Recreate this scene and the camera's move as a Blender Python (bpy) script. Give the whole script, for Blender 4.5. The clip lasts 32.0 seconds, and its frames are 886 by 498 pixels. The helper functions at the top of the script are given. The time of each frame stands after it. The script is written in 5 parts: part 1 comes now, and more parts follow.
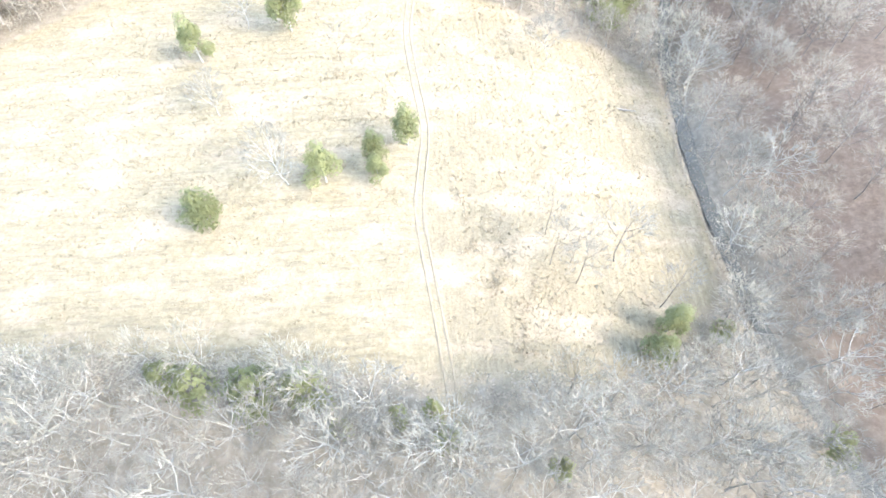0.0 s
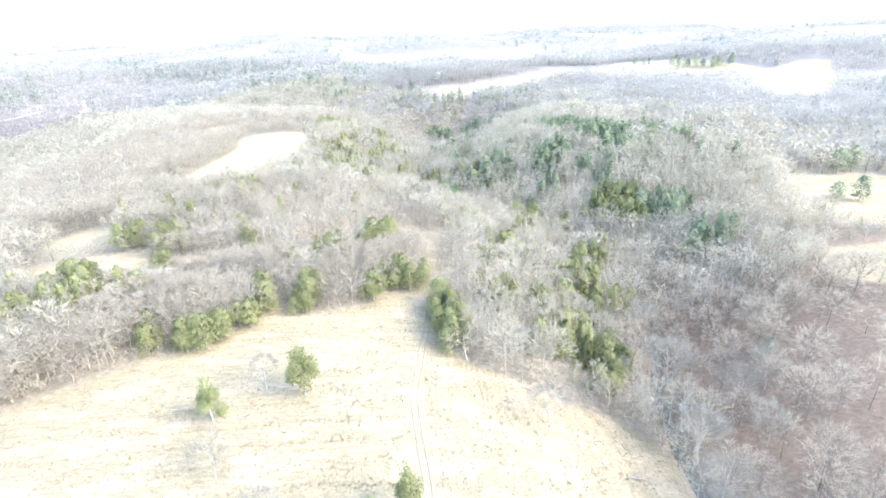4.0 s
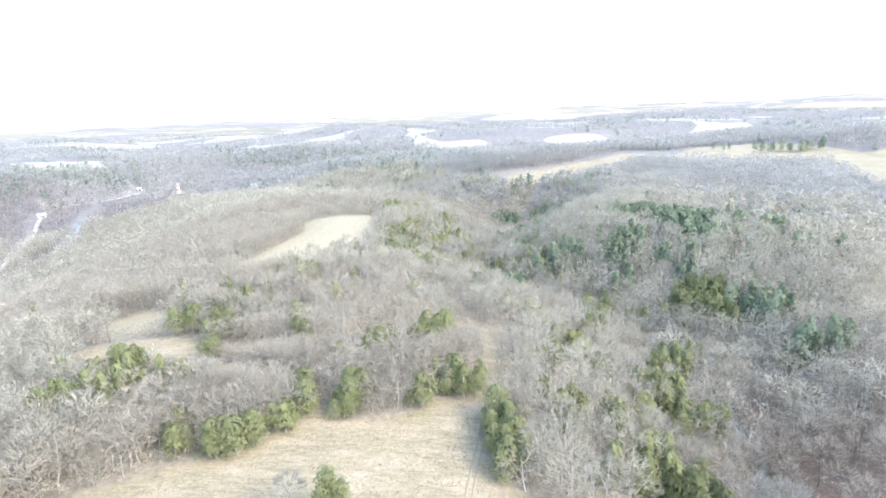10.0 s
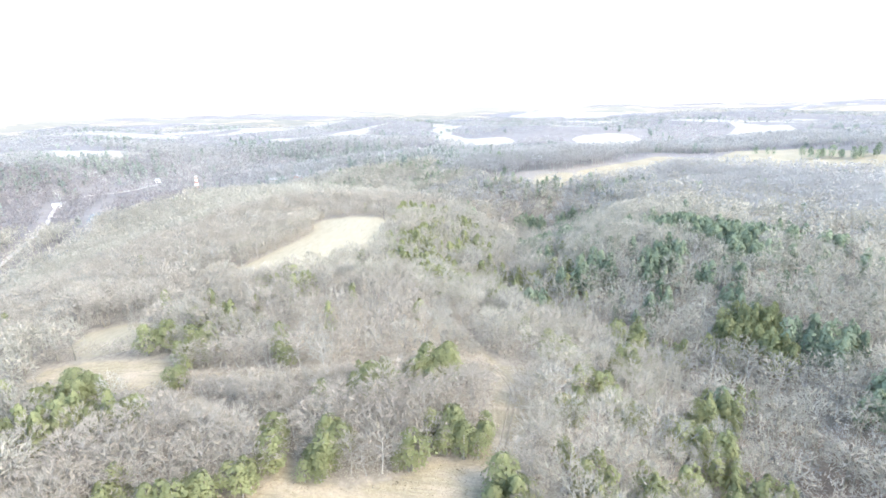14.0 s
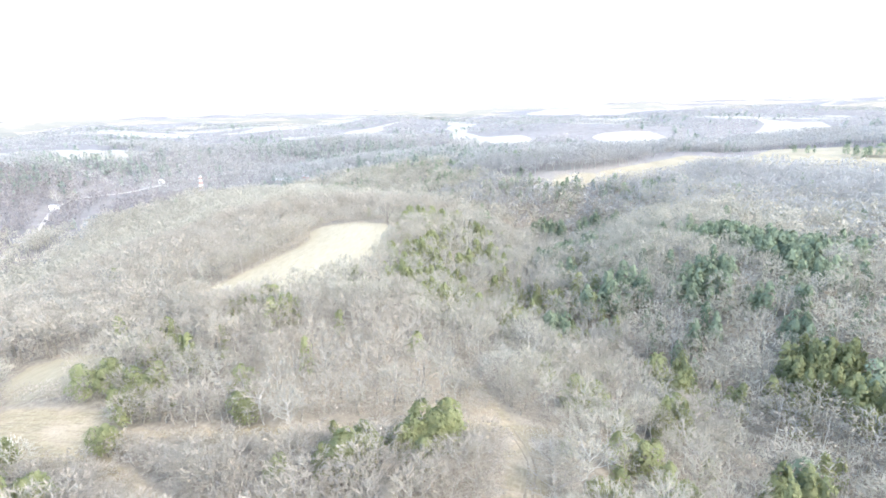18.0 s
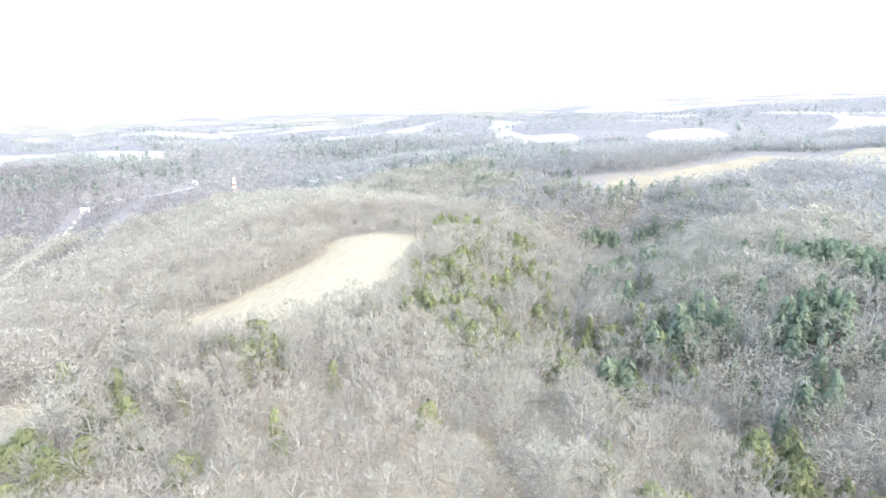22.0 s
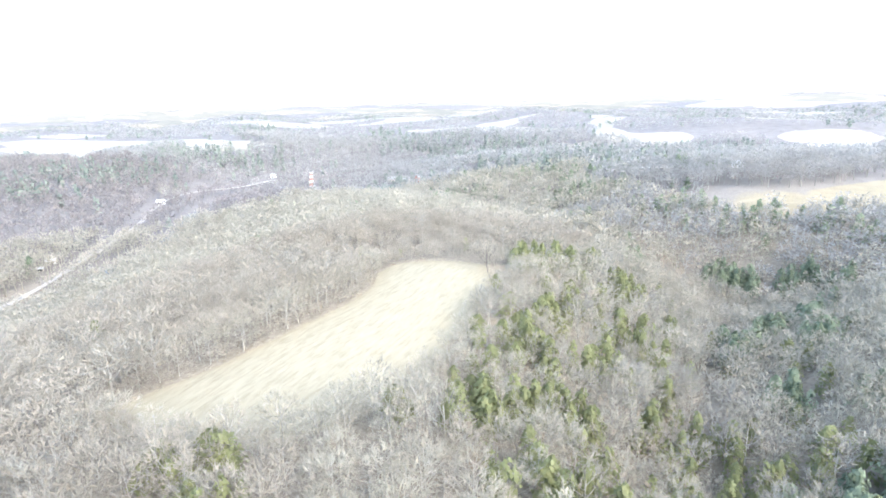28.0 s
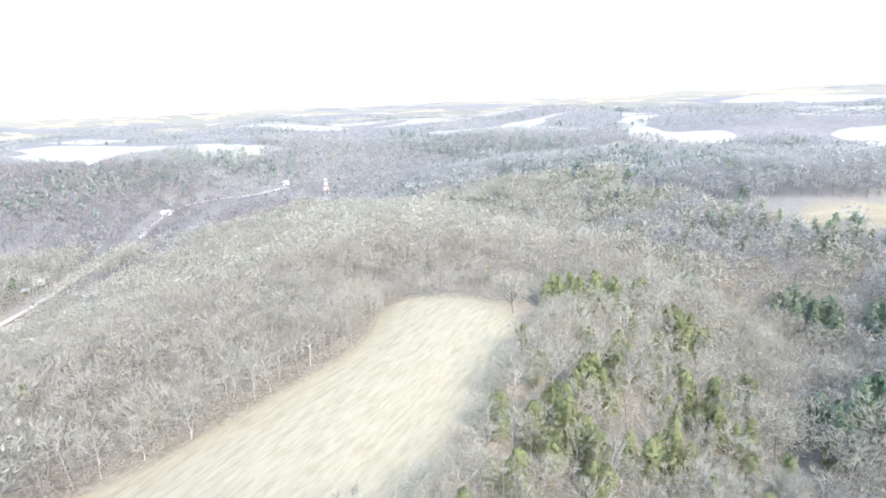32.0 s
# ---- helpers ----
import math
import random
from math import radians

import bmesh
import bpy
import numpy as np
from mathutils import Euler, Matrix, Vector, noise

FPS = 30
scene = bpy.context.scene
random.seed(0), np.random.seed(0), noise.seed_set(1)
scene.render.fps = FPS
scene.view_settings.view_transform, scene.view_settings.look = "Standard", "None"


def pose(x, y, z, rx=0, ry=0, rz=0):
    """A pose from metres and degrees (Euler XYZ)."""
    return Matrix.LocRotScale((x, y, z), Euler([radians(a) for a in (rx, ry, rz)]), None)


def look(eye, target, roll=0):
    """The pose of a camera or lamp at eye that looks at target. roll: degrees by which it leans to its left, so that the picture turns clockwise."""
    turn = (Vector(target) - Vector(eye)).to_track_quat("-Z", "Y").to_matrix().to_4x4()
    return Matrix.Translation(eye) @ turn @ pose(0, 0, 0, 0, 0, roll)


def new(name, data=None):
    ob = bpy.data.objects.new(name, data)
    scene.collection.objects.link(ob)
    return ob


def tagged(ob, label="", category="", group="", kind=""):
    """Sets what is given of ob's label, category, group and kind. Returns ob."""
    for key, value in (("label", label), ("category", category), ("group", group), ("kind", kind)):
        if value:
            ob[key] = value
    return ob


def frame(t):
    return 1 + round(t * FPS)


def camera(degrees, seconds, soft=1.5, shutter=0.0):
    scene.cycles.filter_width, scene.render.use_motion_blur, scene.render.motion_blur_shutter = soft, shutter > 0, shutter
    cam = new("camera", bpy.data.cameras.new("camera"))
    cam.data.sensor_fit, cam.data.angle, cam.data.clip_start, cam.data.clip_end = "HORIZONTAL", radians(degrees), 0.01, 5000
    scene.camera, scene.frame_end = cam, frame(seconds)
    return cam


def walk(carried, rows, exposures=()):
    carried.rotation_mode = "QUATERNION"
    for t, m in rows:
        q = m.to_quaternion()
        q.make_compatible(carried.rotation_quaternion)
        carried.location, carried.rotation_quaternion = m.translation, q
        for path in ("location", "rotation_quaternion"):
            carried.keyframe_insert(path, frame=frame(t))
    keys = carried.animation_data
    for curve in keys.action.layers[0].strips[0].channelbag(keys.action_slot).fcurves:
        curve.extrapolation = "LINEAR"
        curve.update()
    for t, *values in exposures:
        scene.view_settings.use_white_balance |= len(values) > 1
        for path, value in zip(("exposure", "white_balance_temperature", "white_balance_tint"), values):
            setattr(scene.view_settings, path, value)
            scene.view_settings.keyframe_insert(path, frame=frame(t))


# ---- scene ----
cam = camera(78.69, 32.0, soft=1.65)
# seconds, eye, yaw to the left, pitch, roll to the left
PATH = [
    (0.0, 1.28, 0.06, 79.30, 1.32, -60.40, -3.85),
    (0.5, 1.28, 0.05, 79.30, 1.23, -57.03, -3.45),
    (1.0, 1.29, -0.03, 79.32, 0.97, -51.94, -2.93),
    (1.5, 1.29, -0.09, 79.39, 0.43, -47.00, -2.70),
    (2.0, 1.28, -0.22, 79.47, 0.19, -42.06, -2.50),
    (2.5, 1.26, -0.38, 79.58, 0.10, -37.15, -2.41),
    (3.0, 1.27, -0.54, 79.69, -0.29, -32.23, -2.13),
    (3.5, 1.25, -0.75, 79.83, -1.06, -27.75, -2.05),
    (4.0, 1.22, -0.96, 79.97, -0.36, -23.08, -1.86),
    (4.5, 1.21, -1.09, 80.06, -0.94, -18.08, -1.79),
    (6.5, 1.36, -0.31, 78.83, -3.13, -14.63, -1.28),
    (7.0, 1.38, 0.90, 78.73, -1.86, -14.51, -1.73),
    (7.5, 2.17, 2.64, 79.00, -1.67, -14.58, -1.84),
    (8.0, 3.14, 4.43, 79.22, -2.59, -14.68, -1.68),
    (8.5, 3.83, 6.58, 79.39, -4.74, -14.90, -1.18),
    (9.0, 3.50, 9.01, 79.55, -4.30, -14.86, -1.42),
    (9.5, 3.69, 11.79, 79.57, -0.81, -14.64, -1.83),
    (10.0, 4.01, 14.82, 79.61, 6.97, -14.42, -2.55),
    (10.5, 5.19, 18.04, 79.66, 11.22, -14.59, -2.45),
    (11.0, 5.94, 21.42, 79.71, 11.69, -14.52, -2.20),
    (11.5, 6.15, 24.82, 79.69, 9.15, -14.54, -1.49),
    (12.0, 6.58, 28.33, 79.72, 7.61, -14.65, -0.91),
    (12.5, 6.58, 32.03, 79.77, 7.04, -14.74, -0.74),
    (13.0, 6.29, 35.84, 79.82, 6.46, -14.88, -0.56),
    (13.5, 6.16, 39.82, 79.76, 9.07, -14.72, -1.24),
    (14.0, 5.94, 43.88, 79.71, 9.66, -14.76, -1.48),
    (14.5, 5.76, 48.07, 79.61, 10.41, -14.79, -1.68),
    (16.5, 4.87, 65.42, 78.63, 12.15, -14.75, -2.08),
    (17.0, 4.38, 69.86, 78.32, 12.19, -14.77, -2.13),
    (17.5, 4.08, 74.59, 78.06, 12.15, -14.81, -2.02),
    (18.0, 3.95, 79.59, 77.61, 11.42, -14.89, -1.72),
    (18.5, 3.84, 84.80, 76.99, 12.51, -14.87, -2.09),
    (19.0, 4.17, 90.14, 76.40, 13.61, -14.79, -2.38),
    (19.5, 3.58, 95.35, 75.96, 10.66, -15.05, -1.52),
    (20.0, 3.40, 100.79, 75.54, 12.51, -14.88, -2.10),
    (20.5, 3.82, 106.20, 75.26, 13.43, -14.80, -2.38),
    (21.0, 3.21, 111.47, 75.21, 11.16, -15.02, -1.61),
    (21.5, 1.43, 116.96, 75.39, 12.28, -14.94, -2.08),
    (22.0, 0.24, 122.94, 75.46, 16.21, -14.84, -2.31),
    (22.5, -0.31, 128.86, 75.42, 25.14, -14.88, -3.10),
    (23.0, -0.34, 134.60, 75.38, 25.46, -15.02, -1.49),
    (23.5, -0.75, 140.00, 75.49, 25.41, -15.03, -1.35),
    (24.0, -1.58, 145.26, 75.74, 26.13, -15.07, -1.59),
    (24.5, -2.78, 150.41, 75.89, 24.47, -15.13, -0.87),
    (25.0, -4.49, 155.23, 76.00, 23.14, -15.14, -0.45),
    (25.5, -5.99, 160.30, 76.07, 22.86, -15.14, -0.36),
    (27.5, -12.70, 182.98, 77.00, 24.91, -15.36, -1.23),
    (28.0, -14.48, 188.46, 77.21, 25.92, -15.40, -1.63),
    (28.5, -16.38, 193.81, 77.42, 25.95, -15.45, -1.67),
    (29.0, -18.18, 199.09, 77.57, 26.40, -15.46, -1.84),
    (29.5, -19.94, 204.30, 77.67, 27.75, -15.45, -2.26),
    (30.0, -22.01, 209.44, 77.84, 27.25, -15.48, -2.13),
    (30.5, -24.40, 214.57, 77.97, 28.01, -15.46, -2.36),
    (31.0, -26.84, 219.67, 77.99, 28.09, -15.40, -2.38),
    (31.5, -28.34, 224.70, 78.16, 27.77, -15.39, -2.17),
    (32.0, -30.24, 230.02, 78.35, 28.70, -15.38, -2.52),
]


def eye_pose(x, y, z, yaw, pitch, roll):
    return pose(x, y, z, 0, 0, yaw) @ pose(0, 0, 0, 90 + pitch, 0, 0) @ pose(0, 0, 0, 0, 0, roll)


EXPOSURES = [(0, 2.9, 7100, 10), (2.5, 2.88, 7050, 10), (4.5, 2.9, 6950, 10), (6.5, 2.62, 6930, 10), (9, 2.46, 6930, 10), (14, 2.50, 6930, 10), (22, 2.53, 6930, 10), (28, 2.53, 6930, 10), (32, 2.36, 6930, 10)]
walk(cam, [(r[0], eye_pose(*r[1:])) for r in PATH], EXPOSURES)

# ---- sky and sun ----
SUN_FROM = Vector((0.80, -0.42, 0.70)).normalized()
world = bpy.data.worlds.new("sky")
scene.world = world
world.use_nodes = True
wn = world.node_tree.nodes
sky = wn.new("ShaderNodeTexSky")
sky.sky_type, sky.sun_disc = "NISHITA", False
sky.sun_elevation = math.asin(SUN_FROM.z)
sky.sun_rotation = math.atan2(SUN_FROM.x, SUN_FROM.y)
sky.dust_density, sky.air_density, sky.ozone_density = 1.3, 1.0, 1.0
world.node_tree.links.new(sky.outputs[0], wn["Background"].inputs[0])
wn["Background"].inputs[1].default_value = 0.213
sun = new("sun", bpy.data.lights.new("sun", "SUN"))
sun.data.energy, sun.data.angle, sun.data.color = 0.8, radians(18.0), (1.0, 0.955, 0.885)
sun.matrix_basis = look(SUN_FROM * 300, (0, 0, 0))


# ---- materials ----
def material(name, low, high, size=1.0, fine=12.0, rough=0.9, bump=0.3, spread=0.0, through_light=0.0):
    """A rough natural surface: two colours mixed by a coarse and a fine noise in metres, and a shift from piece to piece."""
    m = bpy.data.materials.new(name)
    m.use_nodes = True
    nt = m.node_tree
    n, l = nt.nodes, nt.links
    shade = n["Principled BSDF"]
    shade.inputs["Roughness"].default_value = rough
    shade.inputs["Specular IOR Level"].default_value = 0.185
    geo = n.new("ShaderNodeNewGeometry")
    coarse, grain = n.new("ShaderNodeTexNoise"), n.new("ShaderNodeTexNoise")
    coarse.inputs["Scale"].default_value, coarse.inputs["Detail"].default_value = 1.0 / size, 4
    grain.inputs["Scale"].default_value, grain.inputs["Detail"].default_value = fine / size, 3
    for tex in (coarse, grain):
        l.new(geo.outputs["Position"], tex.inputs["Vector"])
    both = n.new("ShaderNodeMath")
    both.operation = "ADD"
    l.new(coarse.outputs["Fac"], both.inputs[0])
    l.new(grain.outputs["Fac"], both.inputs[1])
    fac = both.outputs[0]
    if spread:
        tone, one = n.new("ShaderNodeAttribute"), n.new("ShaderNodeObjectInfo")
        tone.attribute_name = "tone"
        mix = n.new("ShaderNodeMath")
        mix.operation = "ADD"
        l.new(tone.outputs["Fac"], mix.inputs[0])
        l.new(one.outputs["Random"], mix.inputs[1])
        wrap = n.new("ShaderNodeMath")
        wrap.operation = "FRACT"
        l.new(mix.outputs[0], wrap.inputs[0])
        part_of = n.new("ShaderNodeMath")
        part_of.operation = "MULTIPLY_ADD"
        part_of.inputs[1].default_value, part_of.inputs[2].default_value = spread * 2, -spread
        l.new(wrap.outputs[0], part_of.inputs[0])
        add = n.new("ShaderNodeMath")
        add.operation = "ADD"
        l.new(fac, add.inputs[0])
        l.new(part_of.outputs[0], add.inputs[1])
        fac = add.outputs[0]
    span = n.new("ShaderNodeMapRange")
    span.inputs["From Min"].default_value, span.inputs["From Max"].default_value = 0.65, 1.35
    l.new(fac, span.inputs["Value"])
    ramp = n.new("ShaderNodeValToRGB")
    ramp.color_ramp.elements[0].color, ramp.color_ramp.elements[1].color = (*low, 1), (*high, 1)
    l.new(span.outputs[0], ramp.inputs[0])
    l.new(ramp.outputs[0], shade.inputs["Base Color"])
    if through_light:
        leaf, blend = n.new("ShaderNodeBsdfTranslucent"), n.new("ShaderNodeMixShader")
        l.new(ramp.outputs[0], leaf.inputs["Color"])
        blend.inputs[0].default_value = through_light
        l.new(shade.outputs[0], blend.inputs[1])
        l.new(leaf.outputs[0], blend.inputs[2])
        l.new(blend.outputs[0], n["Material Output"].inputs["Surface"])
    if bump:
        b = n.new("ShaderNodeBump")
        b.inputs["Strength"].default_value, b.inputs["Distance"].default_value = bump, 0.1 * size
        l.new(grain.outputs["Fac"], b.inputs["Height"])
        l.new(b.outputs[0], shade.inputs["Normal"])
    return m


BARK = material("grey_bark", (0.21, 0.198, 0.174), (0.385, 0.365, 0.33), 2.0, 8, spread=0.3, bump=0.0)
TWIG = material("winter_twigs", (0.275, 0.259, 0.212), (0.412, 0.385, 0.322), 14.0, 20, spread=0.28, bump=0.0, through_light=0.5)
DARK_BARK = material("dark_bark", (0.10, 0.09, 0.08), (0.20, 0.18, 0.16), 2.0, 8, spread=0.2, bump=0.0)
PALE = material("pale_bark", (0.26, 0.25, 0.226), (0.39, 0.38, 0.348), 2.0, 8, spread=0.2, bump=0.0)
PALE_TWIG = material("pale_twigs", (0.195, 0.188, 0.163), (0.305, 0.294, 0.257), 5.0, 12, spread=0.25, bump=0.0, through_light=0.35)
CEDAR = material("cedar_needles", (0.19, 0.208, 0.11), (0.282, 0.3, 0.163), 3.0, 6, spread=0.35, bump=0.0, through_light=0.6)
# far evergreens: needles paled and greyed, haze mixed into the colour
HAZED_CEDAR = material("hazed_evergreen_needles", (0.165, 0.20, 0.172), (0.255, 0.29, 0.25), 12.0, 6, spread=0.3, bump=0.0, through_light=0.4)
DARK_CEDAR = material("dark_evergreen_needles", (0.150, 0.190, 0.132), (0.258, 0.302, 0.208), 6.0, 6, spread=0.35, bump=0.0, through_light=0.5)
GRASS = material("dry_grass", (0.15, 0.127, 0.082), (0.36, 0.318, 0.225), 3.0, 8, spread=0.4, bump=0.0, through_light=0.35)
SOIL = material("rut_soil", (0.175, 0.148, 0.105), (0.262, 0.226, 0.165), 1.5, 8, bump=0.4)
GRAVEL = material("pale_gravel", (0.27, 0.257, 0.235), (0.39, 0.372, 0.345), 6.0, 20, bump=0.2)
WATER = material("river_water", (0.13, 0.15, 0.16), (0.19, 0.21, 0.22), 20, 20, rough=0.15, bump=0.03)
CREEK_WATER = material("creek_water", (0.08, 0.082, 0.072), (0.135, 0.135, 0.12), 3, 10, rough=0.5, bump=0.2)
WHITE = material("white_siding", (0.68, 0.68, 0.67), (0.82, 0.82, 0.80), 6, 10, rough=0.6, bump=0.0)
TAN = material("tan_siding", (0.42, 0.36, 0.30), (0.56, 0.50, 0.43), 6, 10, rough=0.7, bump=0.0)
FADED_RED = material("faded_red_paint", (0.44, 0.22, 0.18), (0.56, 0.32, 0.27), 4, 10, rough=0.7, bump=0.0)
RED = material("weathered_red_paint", (0.36, 0.11, 0.08), (0.50, 0.18, 0.13), 4, 10, rough=0.7, bump=0.0)
TIN = material("grey_tin_roof", (0.45, 0.46, 0.47), (0.66, 0.67, 0.68), 6, 10, rough=0.45, bump=0.0)
SHINGLE = material("brown_shingles", (0.16, 0.14, 0.13), (0.28, 0.25, 0.23), 3, 10, rough=0.9, bump=0.0)
DARK = material("dark_glass", (0.03, 0.035, 0.04), (0.06, 0.065, 0.07), 4, 10, rough=0.2, bump=0.0)
STALK = material("dead_stalks", (0.105, 0.084, 0.058), (0.235, 0.195, 0.138), 1.5, 8, spread=0.35, bump=0.0)
BRUSH = material("brown_weeds", (0.215, 0.185, 0.135), (0.38, 0.335, 0.255), 2.0, 8, spread=0.3, bump=0.0)


ROSE_TWIG = material("rose_grey_twigs", (0.268, 0.242, 0.2), (0.4, 0.362, 0.306), 9.0, 12, spread=0.25, bump=0.0, through_light=0.5)
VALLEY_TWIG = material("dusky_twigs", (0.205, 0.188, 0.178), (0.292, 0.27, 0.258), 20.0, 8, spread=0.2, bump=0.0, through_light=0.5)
# woods beyond about 200 m: distance haze put into the twig colour
HAZED_TWIG = material("hazed_twigs", (0.262, 0.258, 0.247), (0.345, 0.340, 0.326), 40.0, 6, spread=0.16, bump=0.0, through_light=0.5)


# ---- landform ----
def smooth(a, b, v):
    u = np.clip((v - a) / (b - a), 0, 1)
    return u * u * (3 - 2 * u)


def line_far(line, x, y):
    """How far points lie from a broken line."""
    best = np.full(np.shape(x), 1e9)
    for (ax, ay), (bx, by) in zip(line[:-1], line[1:]):
        dx, dy = bx - ax, by - ay
        u = np.clip(((x - ax) * dx + (y - ay) * dy) / (dx * dx + dy * dy), 0, 1)
        best = np.minimum(best, np.hypot(x - ax - u * dx, y - ay - u * dy))
    return best


def inside_far(area, x, y):
    """Signed distance to the edge of a field: positive inside."""
    inside = np.zeros(np.shape(x), bool)
    for (ax, ay), (bx, by) in zip(area, area[1:] + area[:1]):
        cross = ((ay > y) != (by > y)) & (x < (bx - ax) * (y - ay) / ((by - ay) or 1e-9) + ax)
        inside ^= cross
    d = line_far(area + area[:1], x, y)
    return np.where(inside, d, -d)


CREEK = [(140, -160), (72, -20), (57, 28), (55, 36), (54.5, 46), (53.8, 57), (53.3, 69), (54.6, 82), (56, 96), (58.5, 112), (63, 128), (78, 165), (70, 215), (38, 265), (-6, 315), (-8, 380), (6, 485)]
RIVER = [(-300, -260), (-330, 0), (-345, 200), (-365, 330), (-385, 400), (-398, 440), (-428, 505), (-462, 550), (-478, 590), (-472, 620), (-455, 650), (-430, 690)]
HILL_RIDGE = [(20, 670), (100, 705), (200, 715), (330, 730), (460, 700)]
VILLAGE_VALLEY = [(-420, 900), (-180, 960), (54, 1010), (200, 1040), (420, 1150)]
ROAD = [(-345, 205), (-378, 325), (-405, 386), (-428, 430), (-470, 497), (-504, 542), (-524, 585), (-517, 618), (-490, 650), (-484, 693)]
SIDE_VALLEY = [(6, 485), (-90, 555), (-190, 600), (-300, 640), (-400, 670), (-470, 690)]


def gz(x, y):
    """Height of the bare ground."""
    x, y = np.asarray(x, float), np.asarray(y, float)
    far = np.hypot(x, y - 100)
    z = 5 * smooth(95, 200, y) + 3 * np.exp(-((x + 105) / 60) ** 2 - ((y - 350) / 90) ** 2) - 3 * np.exp(-((x - 200) / 90) ** 2 - ((y - 220) / 90) ** 2)
    z += 12 * smooth(420, 900, far) + 16 * smooth(900, 2600, far) + 18 * smooth(2600, 4600, far)
    z += smooth(350, 900, far) * (9 * np.sin(x / 170 + 1.3) * np.cos(y / 210 + 0.4) + 6 * np.sin((x + y) / 95))
    z += smooth(80, 300, far) * 1.2 * np.sin(x / 23 + y / 41) * np.cos(y / 29 - x / 57)
    z -= (11 + 12 * smooth(60, 170, y)) * np.exp(-((line_far(CREEK, x, y) / (32 + 18 * smooth(60, 200, y))) ** 2))
    z += 13 * np.exp(-((line_far(HILL_RIDGE, x, y) / 75) ** 2)) - 26 * np.exp(-((line_far(VILLAGE_VALLEY, x, y) / 110) ** 2))
    z -= 42 * np.exp(-((line_far(RIVER, x, y) / 135) ** 2))
    for cx, cy, rx, ry in FAR_FIELDS:
        z += 5 * np.exp(-0.6 * ((x - cx) / rx) ** 2 - 0.6 * ((y - cy) / ry) ** 2)
    z -= 15 * np.exp(-((line_far(SIDE_VALLEY, x, y) / 75) ** 2)) * smooth(-500, -300, x)
    return z


FIELD = [(-125, 26), (-112, 96), (-95, 107), (-77, 119), (-62, 125), (-54, 133), (-47, 141), (-40, 138), (-31, 138), (-23, 141), (-16, 148), (-6, 152), (-1, 149), (-2, 142), (1, 124), (5, 118), (14, 114), (25, 109), (33, 107), (42, 106), (50, 99), (52, 88),
         (50.5, 75), (51, 60), (51.5, 50), (49, 38), (40, 29), (28, 22), (12, 22), (0, 21), (-8, 23), (-20, 26), (-40, 27), (-57, 29), (-80, 27)]
MEADOW = [(-150, 262), (-145, 273), (-137, 289), (-134, 303), (-132, 317), (-129, 343), (-131, 362), (-142, 383), (-137, 396), (-117, 402), (-100, 404), (-91, 397), (-88, 387), (-86, 373), (-83, 360), (-82, 346), (-78, 322), (-78, 312), (-80, 296), (-84, 280), (-92, 266), (-113, 257), (-135, 255)]
GLADE = [(-157, 195), (-161, 211), (-151, 218), (-136, 219), (-124, 204), (-127, 195), (-141, 188)]
PAD = [(-150, 182), (-137, 186), (-107, 186), (-98, 180), (-96, 170), (-98, 164), (-114, 162), (-130, 165), (-150, 169)]
EAST_FIELD = [(164, 240), (175, 254), (200, 254), (300, 250), (300, 180), (215, 186), (170, 190), (150, 205), (154, 222)]
EAST_STRIP = [(138, 178), (175, 172), (230, 168), (215, 132), (150, 140), (132, 158)]
HILL_FIELD = [(-46, 624), (0, 618), (49, 618), (84, 646), (148, 692), (211, 690), (250, 760), (294, 800), (351, 705), (398, 640), (434, 665), (470, 665), (380, 520), (303, 429), (275, 443), (300, 500), (332, 610), (266, 630), (202, 645), (146, 640), (120, 606), (94, 592), (35, 572), (8, 580), (-16, 600)]
HILL_FIELD_EAST = [(428, 593), (640, 610), (600, 540), (428, 536)]
VILLAGE_FIELD = [(68, 1089), (79, 1143), (111, 1149), (157, 1151), (228, 1208), (232, 1179), (195, 1079), (150, 1062), (105, 1050), (78, 1052)]
SLOPE_FIELD = [(-255, 1430), (-152, 1238), (-108, 1153), (-47, 1151), (-15, 1109), (-30, 1072), (-84, 1064), (-126, 1056), (-174, 1120), (-235, 1330)]
KNOLL_FIELD = [(-239, 1002), (-221, 1029), (-180, 1056), (-173, 1042), (-190, 990), (-222, 978)]
RIDGE_FIELD = [(-1250, 773), (-1130, 913), (-901, 923), (-693, 855), (-604, 847), (-572, 735), (-648, 710), (-769, 790), (-869, 788), (-823, 692), (-705, 600), (-892, 676), (-1050, 673)]
FAR_FIELDS = [(-900, 1440, 65, 130), (-732, 1450, 72, 130), (-780, 1900, 160, 120), (-485, 1490, 48, 90), (-454, 1620, 30, 50), (-211, 1440, 52, 70), (21, 2360, 130, 110), (1046, 2050, 280, 180),
              (644, 1180, 50, 50), (300, 2250, 220, 110), (700, 1100, 110, 60), (950, 900, 140, 60), (-1250, 1400, 150, 110), (900, 1350, 160, 70), (-1050, 1230, 110, 60), (-330, 1330, 60, 60), (470, 1560, 110, 90), (-560, 1190, 50, 40)]
